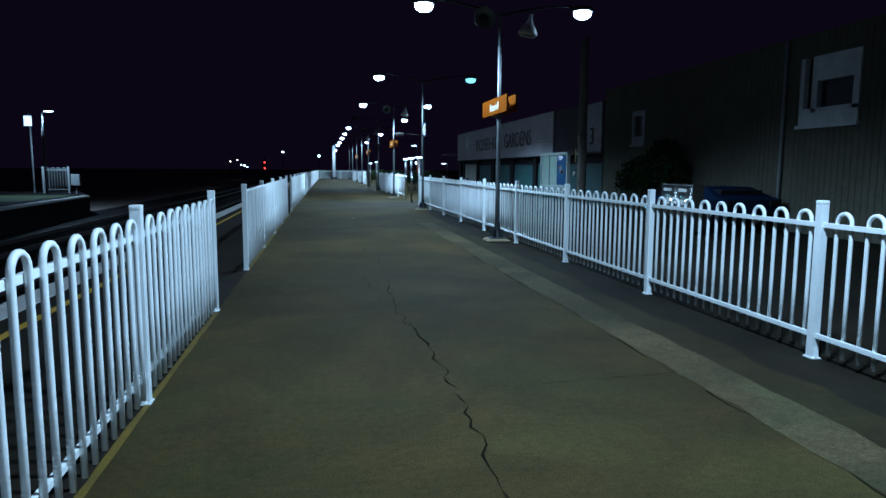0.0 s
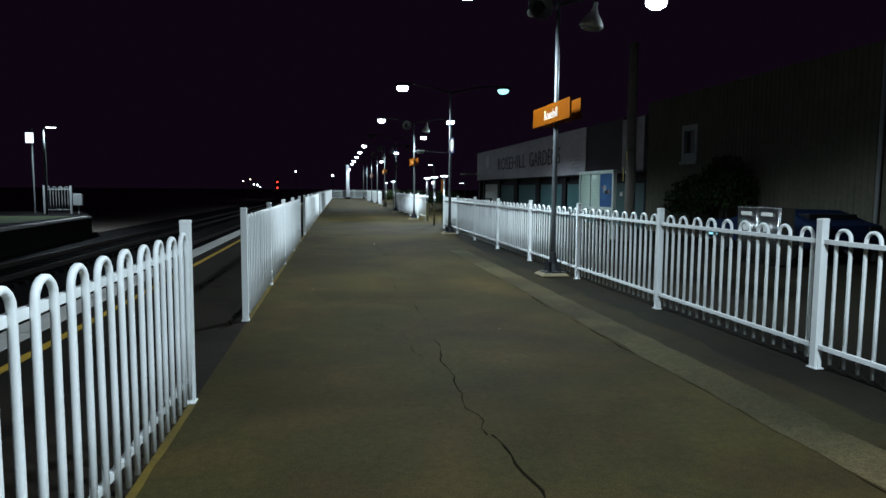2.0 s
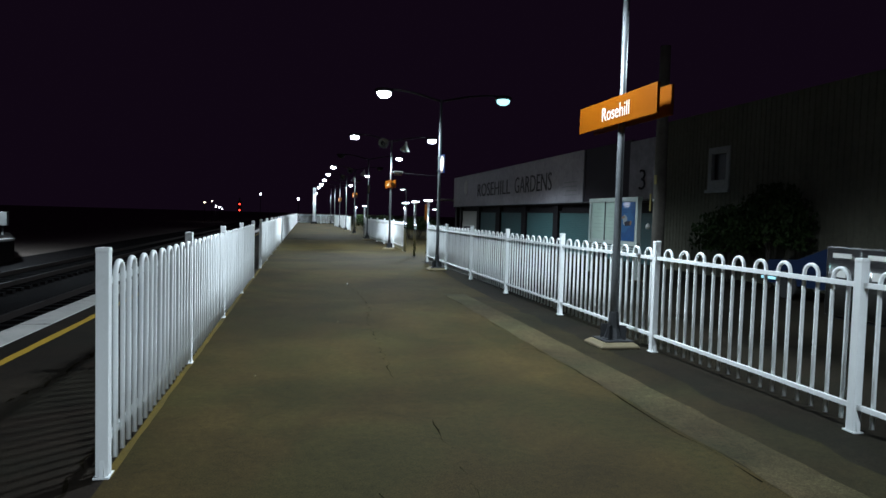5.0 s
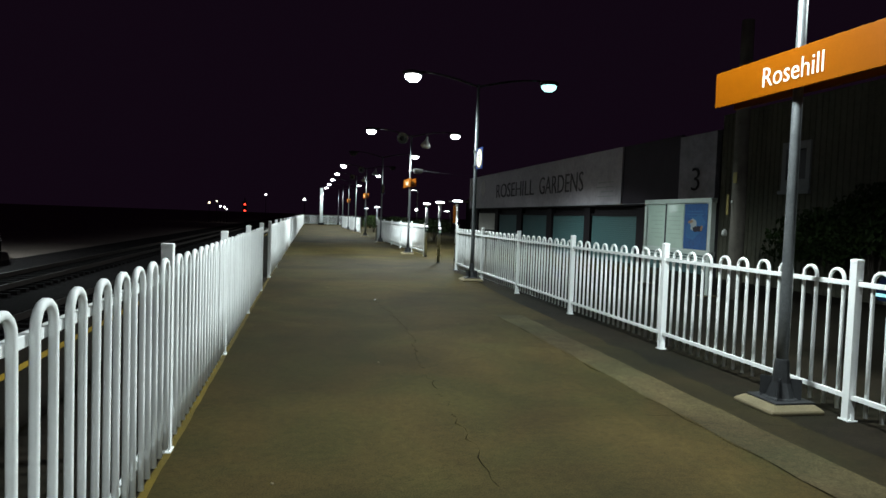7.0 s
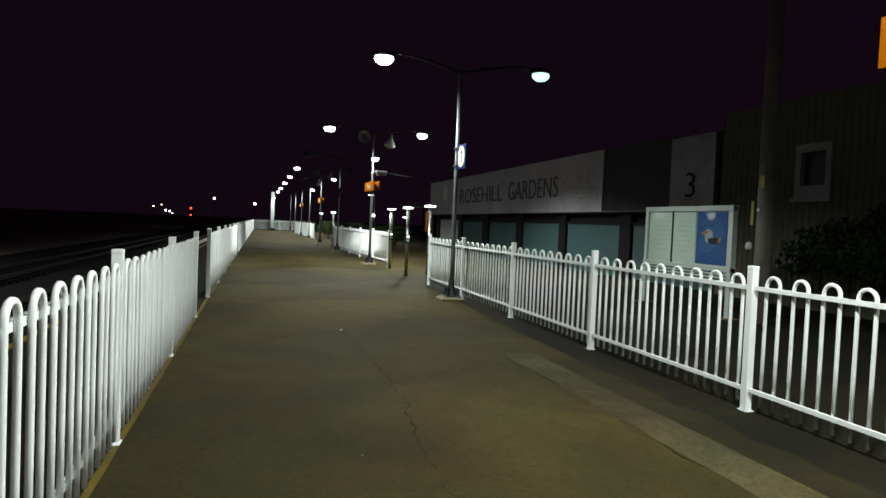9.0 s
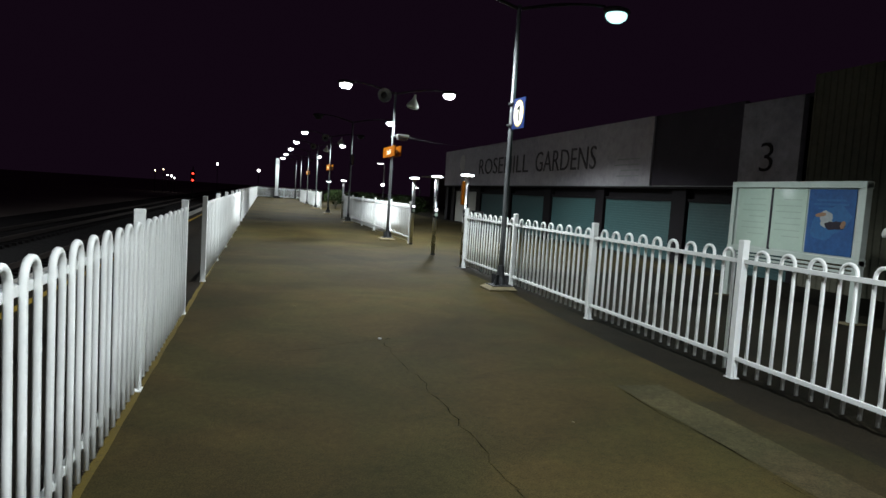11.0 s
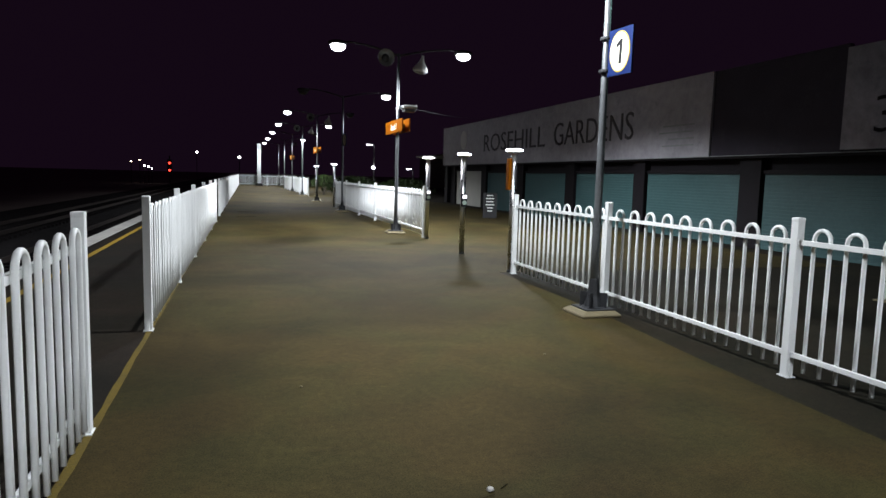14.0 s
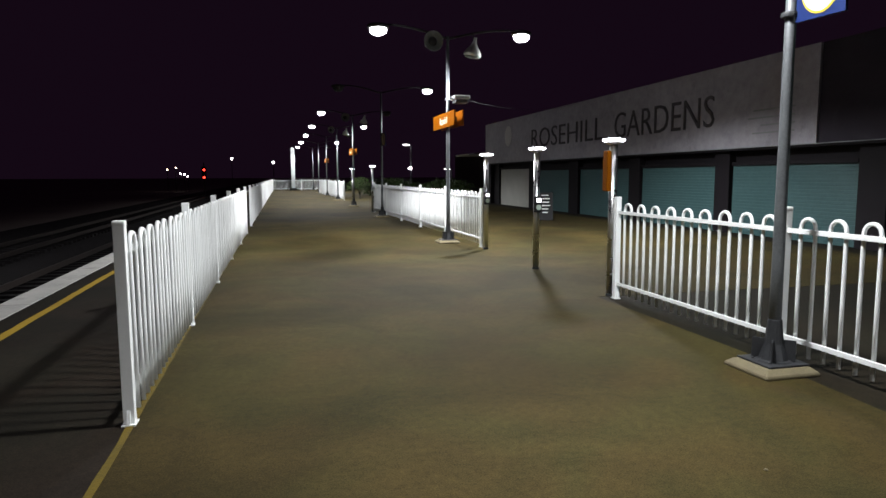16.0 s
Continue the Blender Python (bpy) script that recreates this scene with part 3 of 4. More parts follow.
def horn(x, y, z, turn, label):
    """A round horn loudspeaker, mouth towards -y before the turn, hung by a bracket."""
    ob = thing("horn_speaker", x, y, z, label, "loudspeaker", "horn loudspeakers", turn)
    m = pose(0, 0, 0, 90, 0, 0)
    bell = [(0.035, -0.24), (0.05, -0.2), (0.06, -0.08), (0.09, 0.0), (0.15, 0.08), (0.225, 0.13), (0.24, 0.14), (0.225, 0.135), (0.14, 0.075), (0.08, 0.0), (0.05, -0.06)]
    part("bell", lathe(bell, 24, m=m), M_HORN, ob, smooth=True)
    part("reflector", lathe([(0.0, -0.04), (0.06, -0.02), (0.11, 0.06), (0.06, 0.1), (0.01, 0.11)], 16, m=m), M_HORN_DARK, ob, "dark inner cone", smooth=True)
    part("driver", lathe([(0.05, -0.36), (0.085, -0.34), (0.085, -0.25), (0.04, -0.235)], 16, m=m), M_HORN, ob, smooth=True)
    part("bracket", tube([(0, 0.2, 0.0), (0, 0.16, 0.14), (0, 0.12, 0.3)], 0.012, 6), M_POLE_DARK, ob, "dark hanging bracket")
    return ob


def pear_speaker(x, y, z):
    """A pear shaped projector loudspeaker hung mouth down."""
    ob = thing("projector_speaker", x, y, z, "pear shaped grey loudspeaker hung under a lamp arm", "loudspeaker", "projector loudspeakers", 20)
    m = pose(0, 0, 0, 10, 6, 0)
    part("shell", lathe([(0.035, 0.3), (0.045, 0.2), (0.09, 0.1), (0.17, 0.0), (0.215, -0.09), (0.215, -0.13), (0.19, -0.145)], 24, m=m), M_SHELL, ob, smooth=True)
    part("grille", lathe([(0.19, -0.146), (0.17, -0.18), (0.09, -0.2), (0.01, -0.205)], 20, m=m), M_HORN, ob, "rounded grille", smooth=True)
    part("bracket", tube([(0.0, 0.0, 0.28), (0.02, 0.02, 0.42)], 0.014, 6), M_POLE_DARK, ob, "dark hanging bracket")
    return ob


def name_sign(x, y):
    """An orange name board hung along the platform on both faces of a post."""
    ob = thing("station_name_sign", x, y, 3.015, "long orange station name sign with white lettering on a lamp post", "sign", "station name signs", 0)
    face = part("front_board", box(-0.125, -0.09, -1.07, 1.04, -0.175, 0.175, 0.006), M_ORANGE, ob)
    me = lettering("Rosehill", 0.175, 0.004, 0.74, -0.006)
    place("lettering", me, M_WHITE, face, pose(-0.126, 0.31, -0.095, 0, 0, -90), "white station name lettering")
    part("back_board", box(0.09, 0.125, -1.0, 1.04, -0.175, 0.175, 0.006), M_ORANGE, ob)
    for s in (-0.5, 0.5):
        part("clamp", box(-0.09, 0.09, s - 0.02, s + 0.02, -0.06, 0.06, 0.004), M_GALV, ob)
    return ob


for y, x, l, r, h, s in POLES:
    if y < 10:
        what = "tall galvanised lamp post with two arms behind the walk"
    elif h:
        what = "tall galvanised twin-arm lamp post carrying horn loudspeakers"
    else:
        what = "tall galvanised twin-arm lamp post beside the fence"
    lamp_post(x, y, l, r, abs(y - 25.05) < 0.1, what, h)
    plinth(x, y)
    if h:
        horn(x - 0.42, y - 0.12, 4.87, 4, "grey round horn loudspeaker hung under a lamp arm")
        pear_speaker(x + 0.62, y - 0.1, 4.72)
    if s:
        name_sign(x, y)


def number_sign(x, y, turn, shown):
    ob = thing("platform_number_sign", x, y, 3.14, "blue platform number sign with a cream disc" if shown else "blue platform number sign seen from its grey back", "sign", "platform number signs", turn)
    plate = part("plate", box(0.06, 0.5, -0.012, 0.012, -0.265, 0.265, 0.004), M_BLUE if shown else M_HORN_DARK, ob)
    if shown:
        el = Matrix.Translation((0.28, -0.0125, 0)) @ pose(0, 0, 0, 90, 0, 0) @ Matrix.Diagonal((0.78, 1, 1, 1))
        part("ring", lathe([(0.236, 0.0), (0.236, 0.003), (0.05, 0.003)], 32, m=el), M_SIGN_YELLOW, plate, "yellow ring")
        part("disc", lathe([(0.218, 0.002), (0.218, 0.006), (0.05, 0.006)], 32, m=el), M_CREAM, plate, "cream disc")
        bm = bmesh.new()
        outline = [(-0.005, -0.14), (0.045, -0.14), (0.058, 0.14), (0.02, 0.14), (-0.055, 0.085), (-0.05, 0.045), (0.008, 0.075)]
        face = [bm.verts.new((0.275 + u, -0.0195, v)) for u, v in outline]
        rear = [bm.verts.new((0.275 + u, -0.0165, v)) for u, v in outline]
        bm.faces.new(face)
        for k in range(7):
            bm.faces.new((face[k], rear[k], rear[(k + 1) % 7], face[(k + 1) % 7]))
        part("numeral", bm, M_BLACK, plate, "black figure one")
    else:
        el = Matrix.Translation((0.28, -0.0125, 0)) @ pose(0, 0, 0, 90, 0, 0) @ Matrix.Diagonal((0.8, 1, 1, 1))
        part("disc", lathe([(0.19, 0.0), (0.19, 0.006), (0.05, 0.006)], 24, m=el), M_GALV, plate, "dull grey disc")
    for z in (-0.19, 0.19):
        part("clip", lathe([(0.075, z - 0.018), (0.078, z), (0.075, z + 0.018)], 12), M_POLE_DARK, ob)
    return ob


number_sign(4.04, 25.05, -84, True)
number_sign(4.08, 47.2, -80, True)

# camera housing on the third post
cctv = thing("platform_camera", 4.08, 36.4, 3.55, "white camera housing on a bracket on a lamp post", "security camera")
part("housing", box(0.12, 0.52, -0.2, 0.2, -0.02, 0.08, 0.03), M_HORN, cctv)
part("window", box(0.16, 0.48, -0.17, 0.17, -0.1, -0.02, 0.02), M_HORN_DARK, cctv, "dark lower window")
part("bracket", tube([(-0.07, 0, -0.02), (0.05, 0, 0.0), (0.15, 0, 0.02)], 0.03, 8), M_HORN, cctv)

# overhead service wire from the lamp post to the pavilion
wire = part("overhead_wire", tube([(4.08 + 8.3 * k / 12, 36.4 + 9.6 * k / 12, 3.62 + 1.1 * k / 12 - 0.35 * math.sin(math.pi * k / 12)) for k in range(13)], 0.005, 6), M_BLACK)
tagged(wire, "thin dark service wire slung from lamp post to pavilion", "wire")

# ---- card reader posts ----
def reader_post(x, y, reader, panel, label, glow_watts=14):
    ob = thing("card_reader_post", x, y, 0, label, "reader post", "card reader posts")
    part("tube", lathe([(0.055, 0.0), (0.055, 2.08)], 18), M_STEEL, ob, smooth=True)
    cap = part("cap", lathe([(0.06, 2.08), (0.13, 2.1), (0.135, 2.115), (0.13, 2.12)], 20), M_STEEL, ob, "steel cap")
    part("light_ring", lathe([(0.132, 2.121), (0.152, 2.126), (0.152, 2.148), (0.14, 2.157), (0.07, 2.164), (0.02, 2.166)], 20), M_CAP_GLOW, cap, "glowing white ring")
    for a in (60, 180, 300):
        part("stud", lathe([(0.012, 2.16), (0.013, 2.176), (0.008, 2.184), (0.003, 2.186)], 8, m=pose(0.085 * math.cos(radians(a)), 0.085 * math.sin(radians(a)), 0)), M_GALV, cap)
    part("base_collar", lathe([(0.062, 0.0), (0.062, 0.03), (0.056, 0.034)], 18), M_POLE_DARK, ob, "dark base collar")
    if reader:
        rd = part("reader", box(-0.062, 0.062, -0.11, -0.02, 1.02, 1.3, 0.02), M_BLACK, ob, "black card reader")
        part("screen", box(-0.042, 0.042, -0.116, -0.111, 1.2, 1.27), M_SCREEN, rd, "lit white screen")
        part("tap_disc", lathe([(0.048, 0.0), (0.048, 0.006), (0.01, 0.006)], 16, m=pose(0, -0.111, 1.11, 90, 0, 0)), M_PAPER, rd, "pale round touch pad")
    if panel:
        part("panel", box(-0.112, -0.052, -0.05, 0.09, 1.45, 2.0, 0.02), M_ORANGE, ob, "narrow orange way sign")
    return ob


reader_post(4.41, 28.62, False, True, "stainless reader post with lit ring and an orange panel")
reader_post(4.42, 31.4, True, False, "stainless card reader post with lit ring standing in the entrance")
reader_post(4.55, 34.75, True, False, "stainless card reader post with lit ring beside the fence end")
reader_post(4.32, 51.75, False, False, "stainless reader post at the far entrance")
reader_post(4.6, 63.0, False, False, "stainless reader post at the far entrance")
for x, y in ((4.41, 28.62), (4.42, 31.4), (4.55, 34.75)):
    data = bpy.data.lights.new("ring_light", "POINT")
    data.energy, data.shadow_soft_size, data.color = 6, 0.12, (0.95, 0.98, 1.0)
    new("ring_light", data).location = (x, y, 2.3)

# ---- forecourt building ----
BX = 12.5
WZ = 5.6
hall = thing("pavilion_building", BX, 47, 0, "low pavilion with silver fascia and closed teal roller shutters", "building")
hall_at = Matrix.Translation((-BX, -47, 0))


def on_hall(name, bm, material, label="", parent=None, smooth=False):
    me = mesh_of(bm, smooth)
    me.transform(hall_at)
    return place(name, me, material, parent or hall, None, label)


on_hall("wall", box(BX + 0.32, BX + 0.6, 27.1, 60.0, 0, 4.58), M_PIER, "dark rear wall")
on_hall("roof", box(BX + 0.1, BX + 14, 26.9, 60.2, 4.6, 4.7), M_FASCIA_DARK)
for k in range(11):
    y0 = 33.7 + k * 2.36
    on_hall("fascia_panel", box(BX - 0.06, BX + 0.1, y0 + 0.002, y0 + 2.358, 2.42, 4.76, 0.002), M_BAND, "brushed silver fascia panel")
on_hall("dark_fascia", box(BX, BX + 0.12, 29.42, 33.69, 2.42, 4.76, 0.006), M_FASCIA_DARK, "dark fascia with faint lettering")
on_hall("gate_number_panel", box(BX - 0.06, BX + 0.1, 27.3, 29.4, 2.46, 4.66, 0.006), M_BAND_DIM, "silver panel with a gate number, its dimmer light put into the colour")
on_hall("soffit", box(BX - 0.08, BX + 0.5, 27.1, 59.7, 2.34, 2.415), M_PIER)
on_hall("drip_edge", box(BX - 0.1, BX - 0.062, 27.2, 59.7, 2.4, 2.42, 0.004), M_FRAME, "thin pale drip edge")
for y0, y1 in ((31.85, 32.6), (37.0, 37.65), (41.9, 42.65), (46.95, 47.9), (52.0, 52.75), (57.5, 58.0), (59.1, 59.7), (27.1, 27.5)):
    on_hall("pier", box(BX + 0.1, BX + 0.5, y0, y1, 0, 2.34, 0.01), M_PIER)


def shutter(y0, y1, z1, material, name, label):
    bm = bmesh.new()
    n = int(z1 / 0.085)
    rib = []
    for k in range(n):
        rib += [(0.2, (k + 0.1) * z1 / n), (0.2, (k + 0.8) * z1 / n), (0.206, (k + 0.88) * z1 / n), (0.206, (k + 1) * z1 / n)]
    ring = [(BX + d, z) for d, z in rib] + [(BX + 0.3, z1), (BX + 0.3, 0)]
    ends = [[bm.verts.new((x, yy, z)) for x, z in ring] for yy in (y0, y1)]
    for k in range(len(ring)):
        q = (k + 1) % len(ring)
        bm.faces.new((ends[0][k], ends[0][q], ends[1][q], ends[1][k]))
    bm.faces.new(ends[0])
    bm.faces.new(ends[1])
    sh = on_hall(name, bm, material, label)
    me = mesh_of(box(BX + 0.14, BX + 0.22, y0, y1, z1, z1 + 0.1, 0.01))
    me.transform(hall_at)
    place("hood", me, M_PIER, sh)


for y0, y1 in ((27.6, 31.8), (32.65, 36.95), (37.7, 41.85), (42.7, 46.9), (47.95, 51.95)):
    shutter(y0, y1, 1.93, M_TEAL, "roller_shutter", "closed teal roller shutter")
shutter(52.8, 57.45, 2.03, M_DOOR, "roller_door", "closed cream roller door")
for text, y0, h, z, wide in (("GARDENS", 43.5, 0.93, 3.07, 5.95), ("ROSEHILL", 52.0, 0.9, 3.07, 7.6)):
    me = lettering(text, h, 0.02, wide, -0.008)
    me.transform(hall_at @ pose(BX - 0.062, y0, z, 0, 0, -90))
    place("lettering", me, M_SIGN_GREY, hall, None, "dark raised lettering")
on_hall("emblem", lathe([(0.55, 0.0), (0.55, 0.02), (0.3, 0.03), (0.05, 0.03)], 20, m=pose(BX - 0.06, 55.5, 3.85, 0, -90, 0)), M_WHITE, "pale round emblem")
for k, (w, z) in enumerate(((1.5, 3.35), (1.7, 3.15), (1.2, 2.95), (1.5, 2.75))):
    on_hall("text_bar", box(BX - 0.068, BX - 0.061, 34.4, 34.4 + w, z, z + 0.045), M_FRAME, "row of small lettering")
me = lettering("3", 0.75, 0.02, 0.45, -0.012)
me.transform(hall_at @ pose(BX - 0.062, 28.6, 2.8, 0, 0, -90))
place("numeral", me, M_PIER, hall, None, "dark gate number")
aw = structure(part("awning", box(11.6, 13.6, 60.6, 63.5, 2.95, 3.05, 0.01), M_DOOR), "pale awning edge lit from below at the building's end", "awning")

# ribbed cladding wall beside the pavilion with two framed windows
WINS = [(12.78, 14.76, 2.8, 4.5), (23.3, 24.35, 2.65, 3.95)]
cuts = sorted(WINS)
wall = new("wall_east")
structure(wall, "dark olive wall of upright ribbed cladding behind the forecourt", "wall")


def wall_piece(y0, y1, z0, z1):
    """One field of cladding: a flat sheet with upright ribs standing proud."""
    bm = bmesh.new()
    n = max(1, round((y1 - y0) / 0.2))
    step = (y1 - y0) / n
    line = []
    for k in range(n):
        a = y0 + k * step
        line += [(BX, a), (BX, a + 0.62 * step), (BX - 0.018, a + 0.7 * step), (BX - 0.018, a + 0.92 * step)]
    line += [(BX, y1), (BX + 0.3, y1), (BX + 0.3, y0)]
    low = [bm.verts.new((x, y, z0)) for x, y in line]
    high = [bm.verts.new((x, y, z1)) for x, y in line]
    for k in range(len(line)):
        q = (k + 1) % len(line)
        bm.faces.new((low[k], low[q], high[q], high[k]))
    bm.faces.new(low)
    bm.faces.new(high)
    part("cladding", bm, M_CLAD, wall)


edge = -30.0
for y0, y1, z0, z1 in cuts:
    wall_piece(edge, y0, 0, 5.1)
    wall_piece(y0, y1, 0, z0)
    wall_piece(y0, y1, z1, 5.1)
    edge = y1
wall_piece(edge, 27.08, 0, 5.1)
M_WINDOW = mat("white_window_paint", (0.72, 0.76, 0.76), (0.5, 0.54, 0.54), 0.6, 0, 3, 50, 0.1, 0.5, (0.3, 0.31, 0.31))
GLASS = mat("dark_window_glass", (0.01, 0.01, 0.013), None, 0.35, 0, 2, 20, 0)
for k, (y0, y1, z0, z1) in enumerate(cuts):
    w = new("window_%d" % (k + 1))
    structure(w, "dark window with a wide pale painted frame", "window")
    if k == 0:
        bars = ((y1 - 0.14, y1, z0, z1), (y1 - 0.62, y1 - 0.42, z0 + 0.3, z1), (y0, y0 + 0.2, z0 + 0.3, z1), (y0 + 0.2, y1 - 0.62, z1 - 0.62, z1), (y0, y1 - 0.14, z0, z0 + 0.42))
    else:
        bars = ((y0, y0 + 0.16, z0, z1), (y1 - 0.16, y1, z0, z1), (y0 + 0.16, y1 - 0.16, z1 - 0.2, z1), (y0 + 0.16, y1 - 0.16, z0, z0 + 0.3))
    for a, b, c, d in bars:
        part("window_frame", box(BX - 0.04, BX + 0.12, a, b, c, d, 0.01), M_WINDOW if k == 0 else M_FRAME, w)
    part("pane", box(BX + 0.1, BX + 0.11, y0 + 0.1, y1 - 0.1, z0 + 0.1, z1 - 0.1), GLASS, w)
    part("window_sill", box(BX - 0.1, BX + 0.02, y0 - 0.05, y1 + 0.05, z0 - 0.09, z0, 0.01), M_WINDOW if k == 0 else M_FRAME, w)
part("rain_pipe", tube([(BX - 0.08, 15.3, 0), (BX - 0.08, 15.3, 5.05)], 0.05, 10), M_FRAME, wall, "pale rain pipe", smooth=True)
# closing walls out of view
structure(part("wall_far_east", box(28, 28.3, -30, 125, 0, 5), M_CLAD), "dark wall closing the forecourt", "wall")

# ---- forecourt things ----
nb = thing("notice_board", 8.96, 23.62, 0, "free-standing notice board with pale frame, papers and a blue poster", "notice board")
for y in (-1.47, 1.47):
    part("leg", box(-0.06, 0.06, y - 0.06, y + 0.06, 0.02, 2.26, 0.012), M_BOARD, nb)
    part("foot", box(-0.2, 0.2, y - 0.12, y + 0.12, 0, 0.025, 0.008), M_PLINTH, nb)
part("back", box(-0.02, 0.06, -1.41, 1.41, 0.98, 2.2), M_BOARD, nb)
for z0, z1 in ((2.17, 2.28), (0.93, 1.03)):
    part("frame_bar", box(-0.07, 0.08, -1.53, 1.53, z0, z1, 0.01), M_BOARD, nb)
for k in range(3):
    part("lower_slat", box(-0.03, 0.03, -1.41, 1.41, 0.72 + 0.07 * k, 0.755 + 0.07 * k, 0.006), M_BOARD, nb)
for y0, y1 in ((0.48, 1.34), (-0.35, 0.44)):
    part("paper_sheet", box(-0.032, -0.021, y0, y1, 1.06, 2.15), M_PAPER, nb, "pale printed notice")
part("divider", box(-0.05, -0.021, 0.44, 0.48, 1.03, 2.17, 0.004), M_FASCIA_DARK, nb)
poster = part("poster", box(-0.034, -0.021, -1.34, -0.39, 1.06, 2.15), M_POSTER, nb, "deep blue poster with pale shapes")


def blob(cy, cz, ry, rz, x, seed):
    r = random.Random(seed)
    bm = bmesh.new()
    n = 22
    lump = [1 + 0.25 * math.sin(2.0 * k * 6.283 / n + seed) + r.uniform(-0.12, 0.12) for k in range(n)]
    front = [bm.verts.new((x, cy + ry * lump[k] * math.cos(6.283 * k / n), cz + rz * lump[k] * math.sin(6.283 * k / n))) for k in range(n)]
    back = [bm.verts.new((x + 0.002, v.co.y, v.co.z)) for v in front]
    bm.faces.new(front)
    for k in range(n):
        bm.faces.new((front[k], back[k], back[(k + 1) % n], front[(k + 1) % n]))
    return bm


M_POSTER_MID = mat("poster_mid_blue", (0.03, 0.12, 0.28), (0.025, 0.09, 0.22), 0.5, 0, 5.0, 20, 0.02)
M_POSTER_TAN = mat("poster_tan", (0.3, 0.17, 0.1), None, 0.5, 0, 6.0, 20, 0.02)
part("poster_shape", blob(-0.86, 1.6, 0.36, 0.28, -0.0365, 3), M_POSTER_MID, poster)
part("poster_shape", blob(-0.8, 1.64, 0.16, 0.12, -0.0395, 5), M_POSTER_LIGHT, poster)
part("poster_shape", blob(-0.98, 1.55, 0.17, 0.09, -0.0425, 8), M_FASCIA_DARK, poster)
part("poster_shape", blob(-0.68, 1.72, 0.1, 0.04, -0.0425, 9), M_POSTER_TAN, poster)
part("poster_shape", blob(-1.14, 1.57, 0.06, 0.05, -0.0455, 4), M_POSTER_TAN, poster)
for k, w in enumerate((0.6, 0.7, 0.5)):
    part("text_bar", box(-0.037, -0.0345, -0.86 - w / 2, -0.86 + w / 2, 1.95 - 0.07 * k, 1.985 - 0.07 * k), M_POSTER_MID, poster)
for y0 in (0.91, 0.05):
    for k in range(7):
        part("text_bar", box(-0.0345, -0.0325, y0 - 0.3, y0 + (0.3 if k % 3 else 0.12), 1.95 - 0.11 * k, 1.965 - 0.11 * k), M_PAPER_DIM, nb)

tp = thing("utility_pole", 9.28, 21.67, 0, "tall weathered grey timber power pole with small plates", "utility pole")
part("trunk", tube([(0, 0, 0), (0.01, 0, 2.0), (0, 0.01, 3.5), (0, 0, 5.0), (0, 0, 6.2)], [0.165, 0.16, 0.15, 0.14, 0.135], 14), M_TIMBER, tp, smooth=True)
part("plate", box(-0.18, -0.165, -0.14, -0.02, 2.6, 2.84, 0.004), M_PLATE, tp, "pale yellow warning plate")
part("strip", box(-0.185, -0.168, 0.1, 0.17, 1.9, 2.36, 0.004), M_PLATE, tp, "narrow yellow marker strip")
part("bracket_cap", lathe([(0.05, 0.0), (0.065, 0.05), (0.05, 0.12), (0.015, 0.15)], 10, m=pose(-0.2, 0.16, 1.42)), M_SHELL, tp, "small pale cap on a bracket", smooth=True)
part("plate", box(-0.175, -0.165, -0.03, 0.03, 2.16, 2.22, 0.004), M_WHITE, tp, "small white tag")

cab = thing("steel_cabinet", 9.3, 15.15, 0, "double stainless steel cabinet with white labels on its doors", "cabinet")
part("body", box(0.02, 0.34, -0.77, 0.77, 0.05, 1.27, 0.01), M_CAB, cab)
part("kick_plate", box(0.06, 0.3, -0.72, 0.72, 0, 0.05), M_BLACK, cab)
for s in (-1, 1):
    bm = bmesh.new()
    rows = []
    for k in range(13):
        yy = s * (0.012 + 0.726 * k / 12)
        xx = 0.0 - 0.03 * math.sin(math.pi * k / 12)
        rows.append([bm.verts.new(p) for p in ((xx, yy, 0.08), (xx, yy, 1.24), (0.02, yy, 1.24), (0.02, yy, 0.08))])
    for a, b in zip(rows, rows[1:]):
        for k in range(4):
            bm.faces.new((a[k], a[(k + 1) % 4], b[(k + 1) % 4], b[k]))
    bm.faces.new(rows[0])
    bm.faces.new(rows[-1])
    bmesh.ops.recalc_face_normals(bm, faces=bm.faces[:])
    dr = part("door", bm, M_CAB, cab, smooth=True)
    part("label_plate", box(-0.036, -0.028, s * 0.37 - 0.2, s * 0.37 + 0.2, 1.08, 1.16), M_WHITE, dr, "white label")
    part("label_plate", box(-0.036, -0.028, s * 0.37 - 0.1, s * 0.37 + 0.1, 0.74, 0.88), M_WHITE, dr, "white label")
    part("handle", tube([(-0.03, s * 0.06, 0.6), (-0.03, s * 0.06, 0.85)], 0.01, 6), M_STEEL, dr)


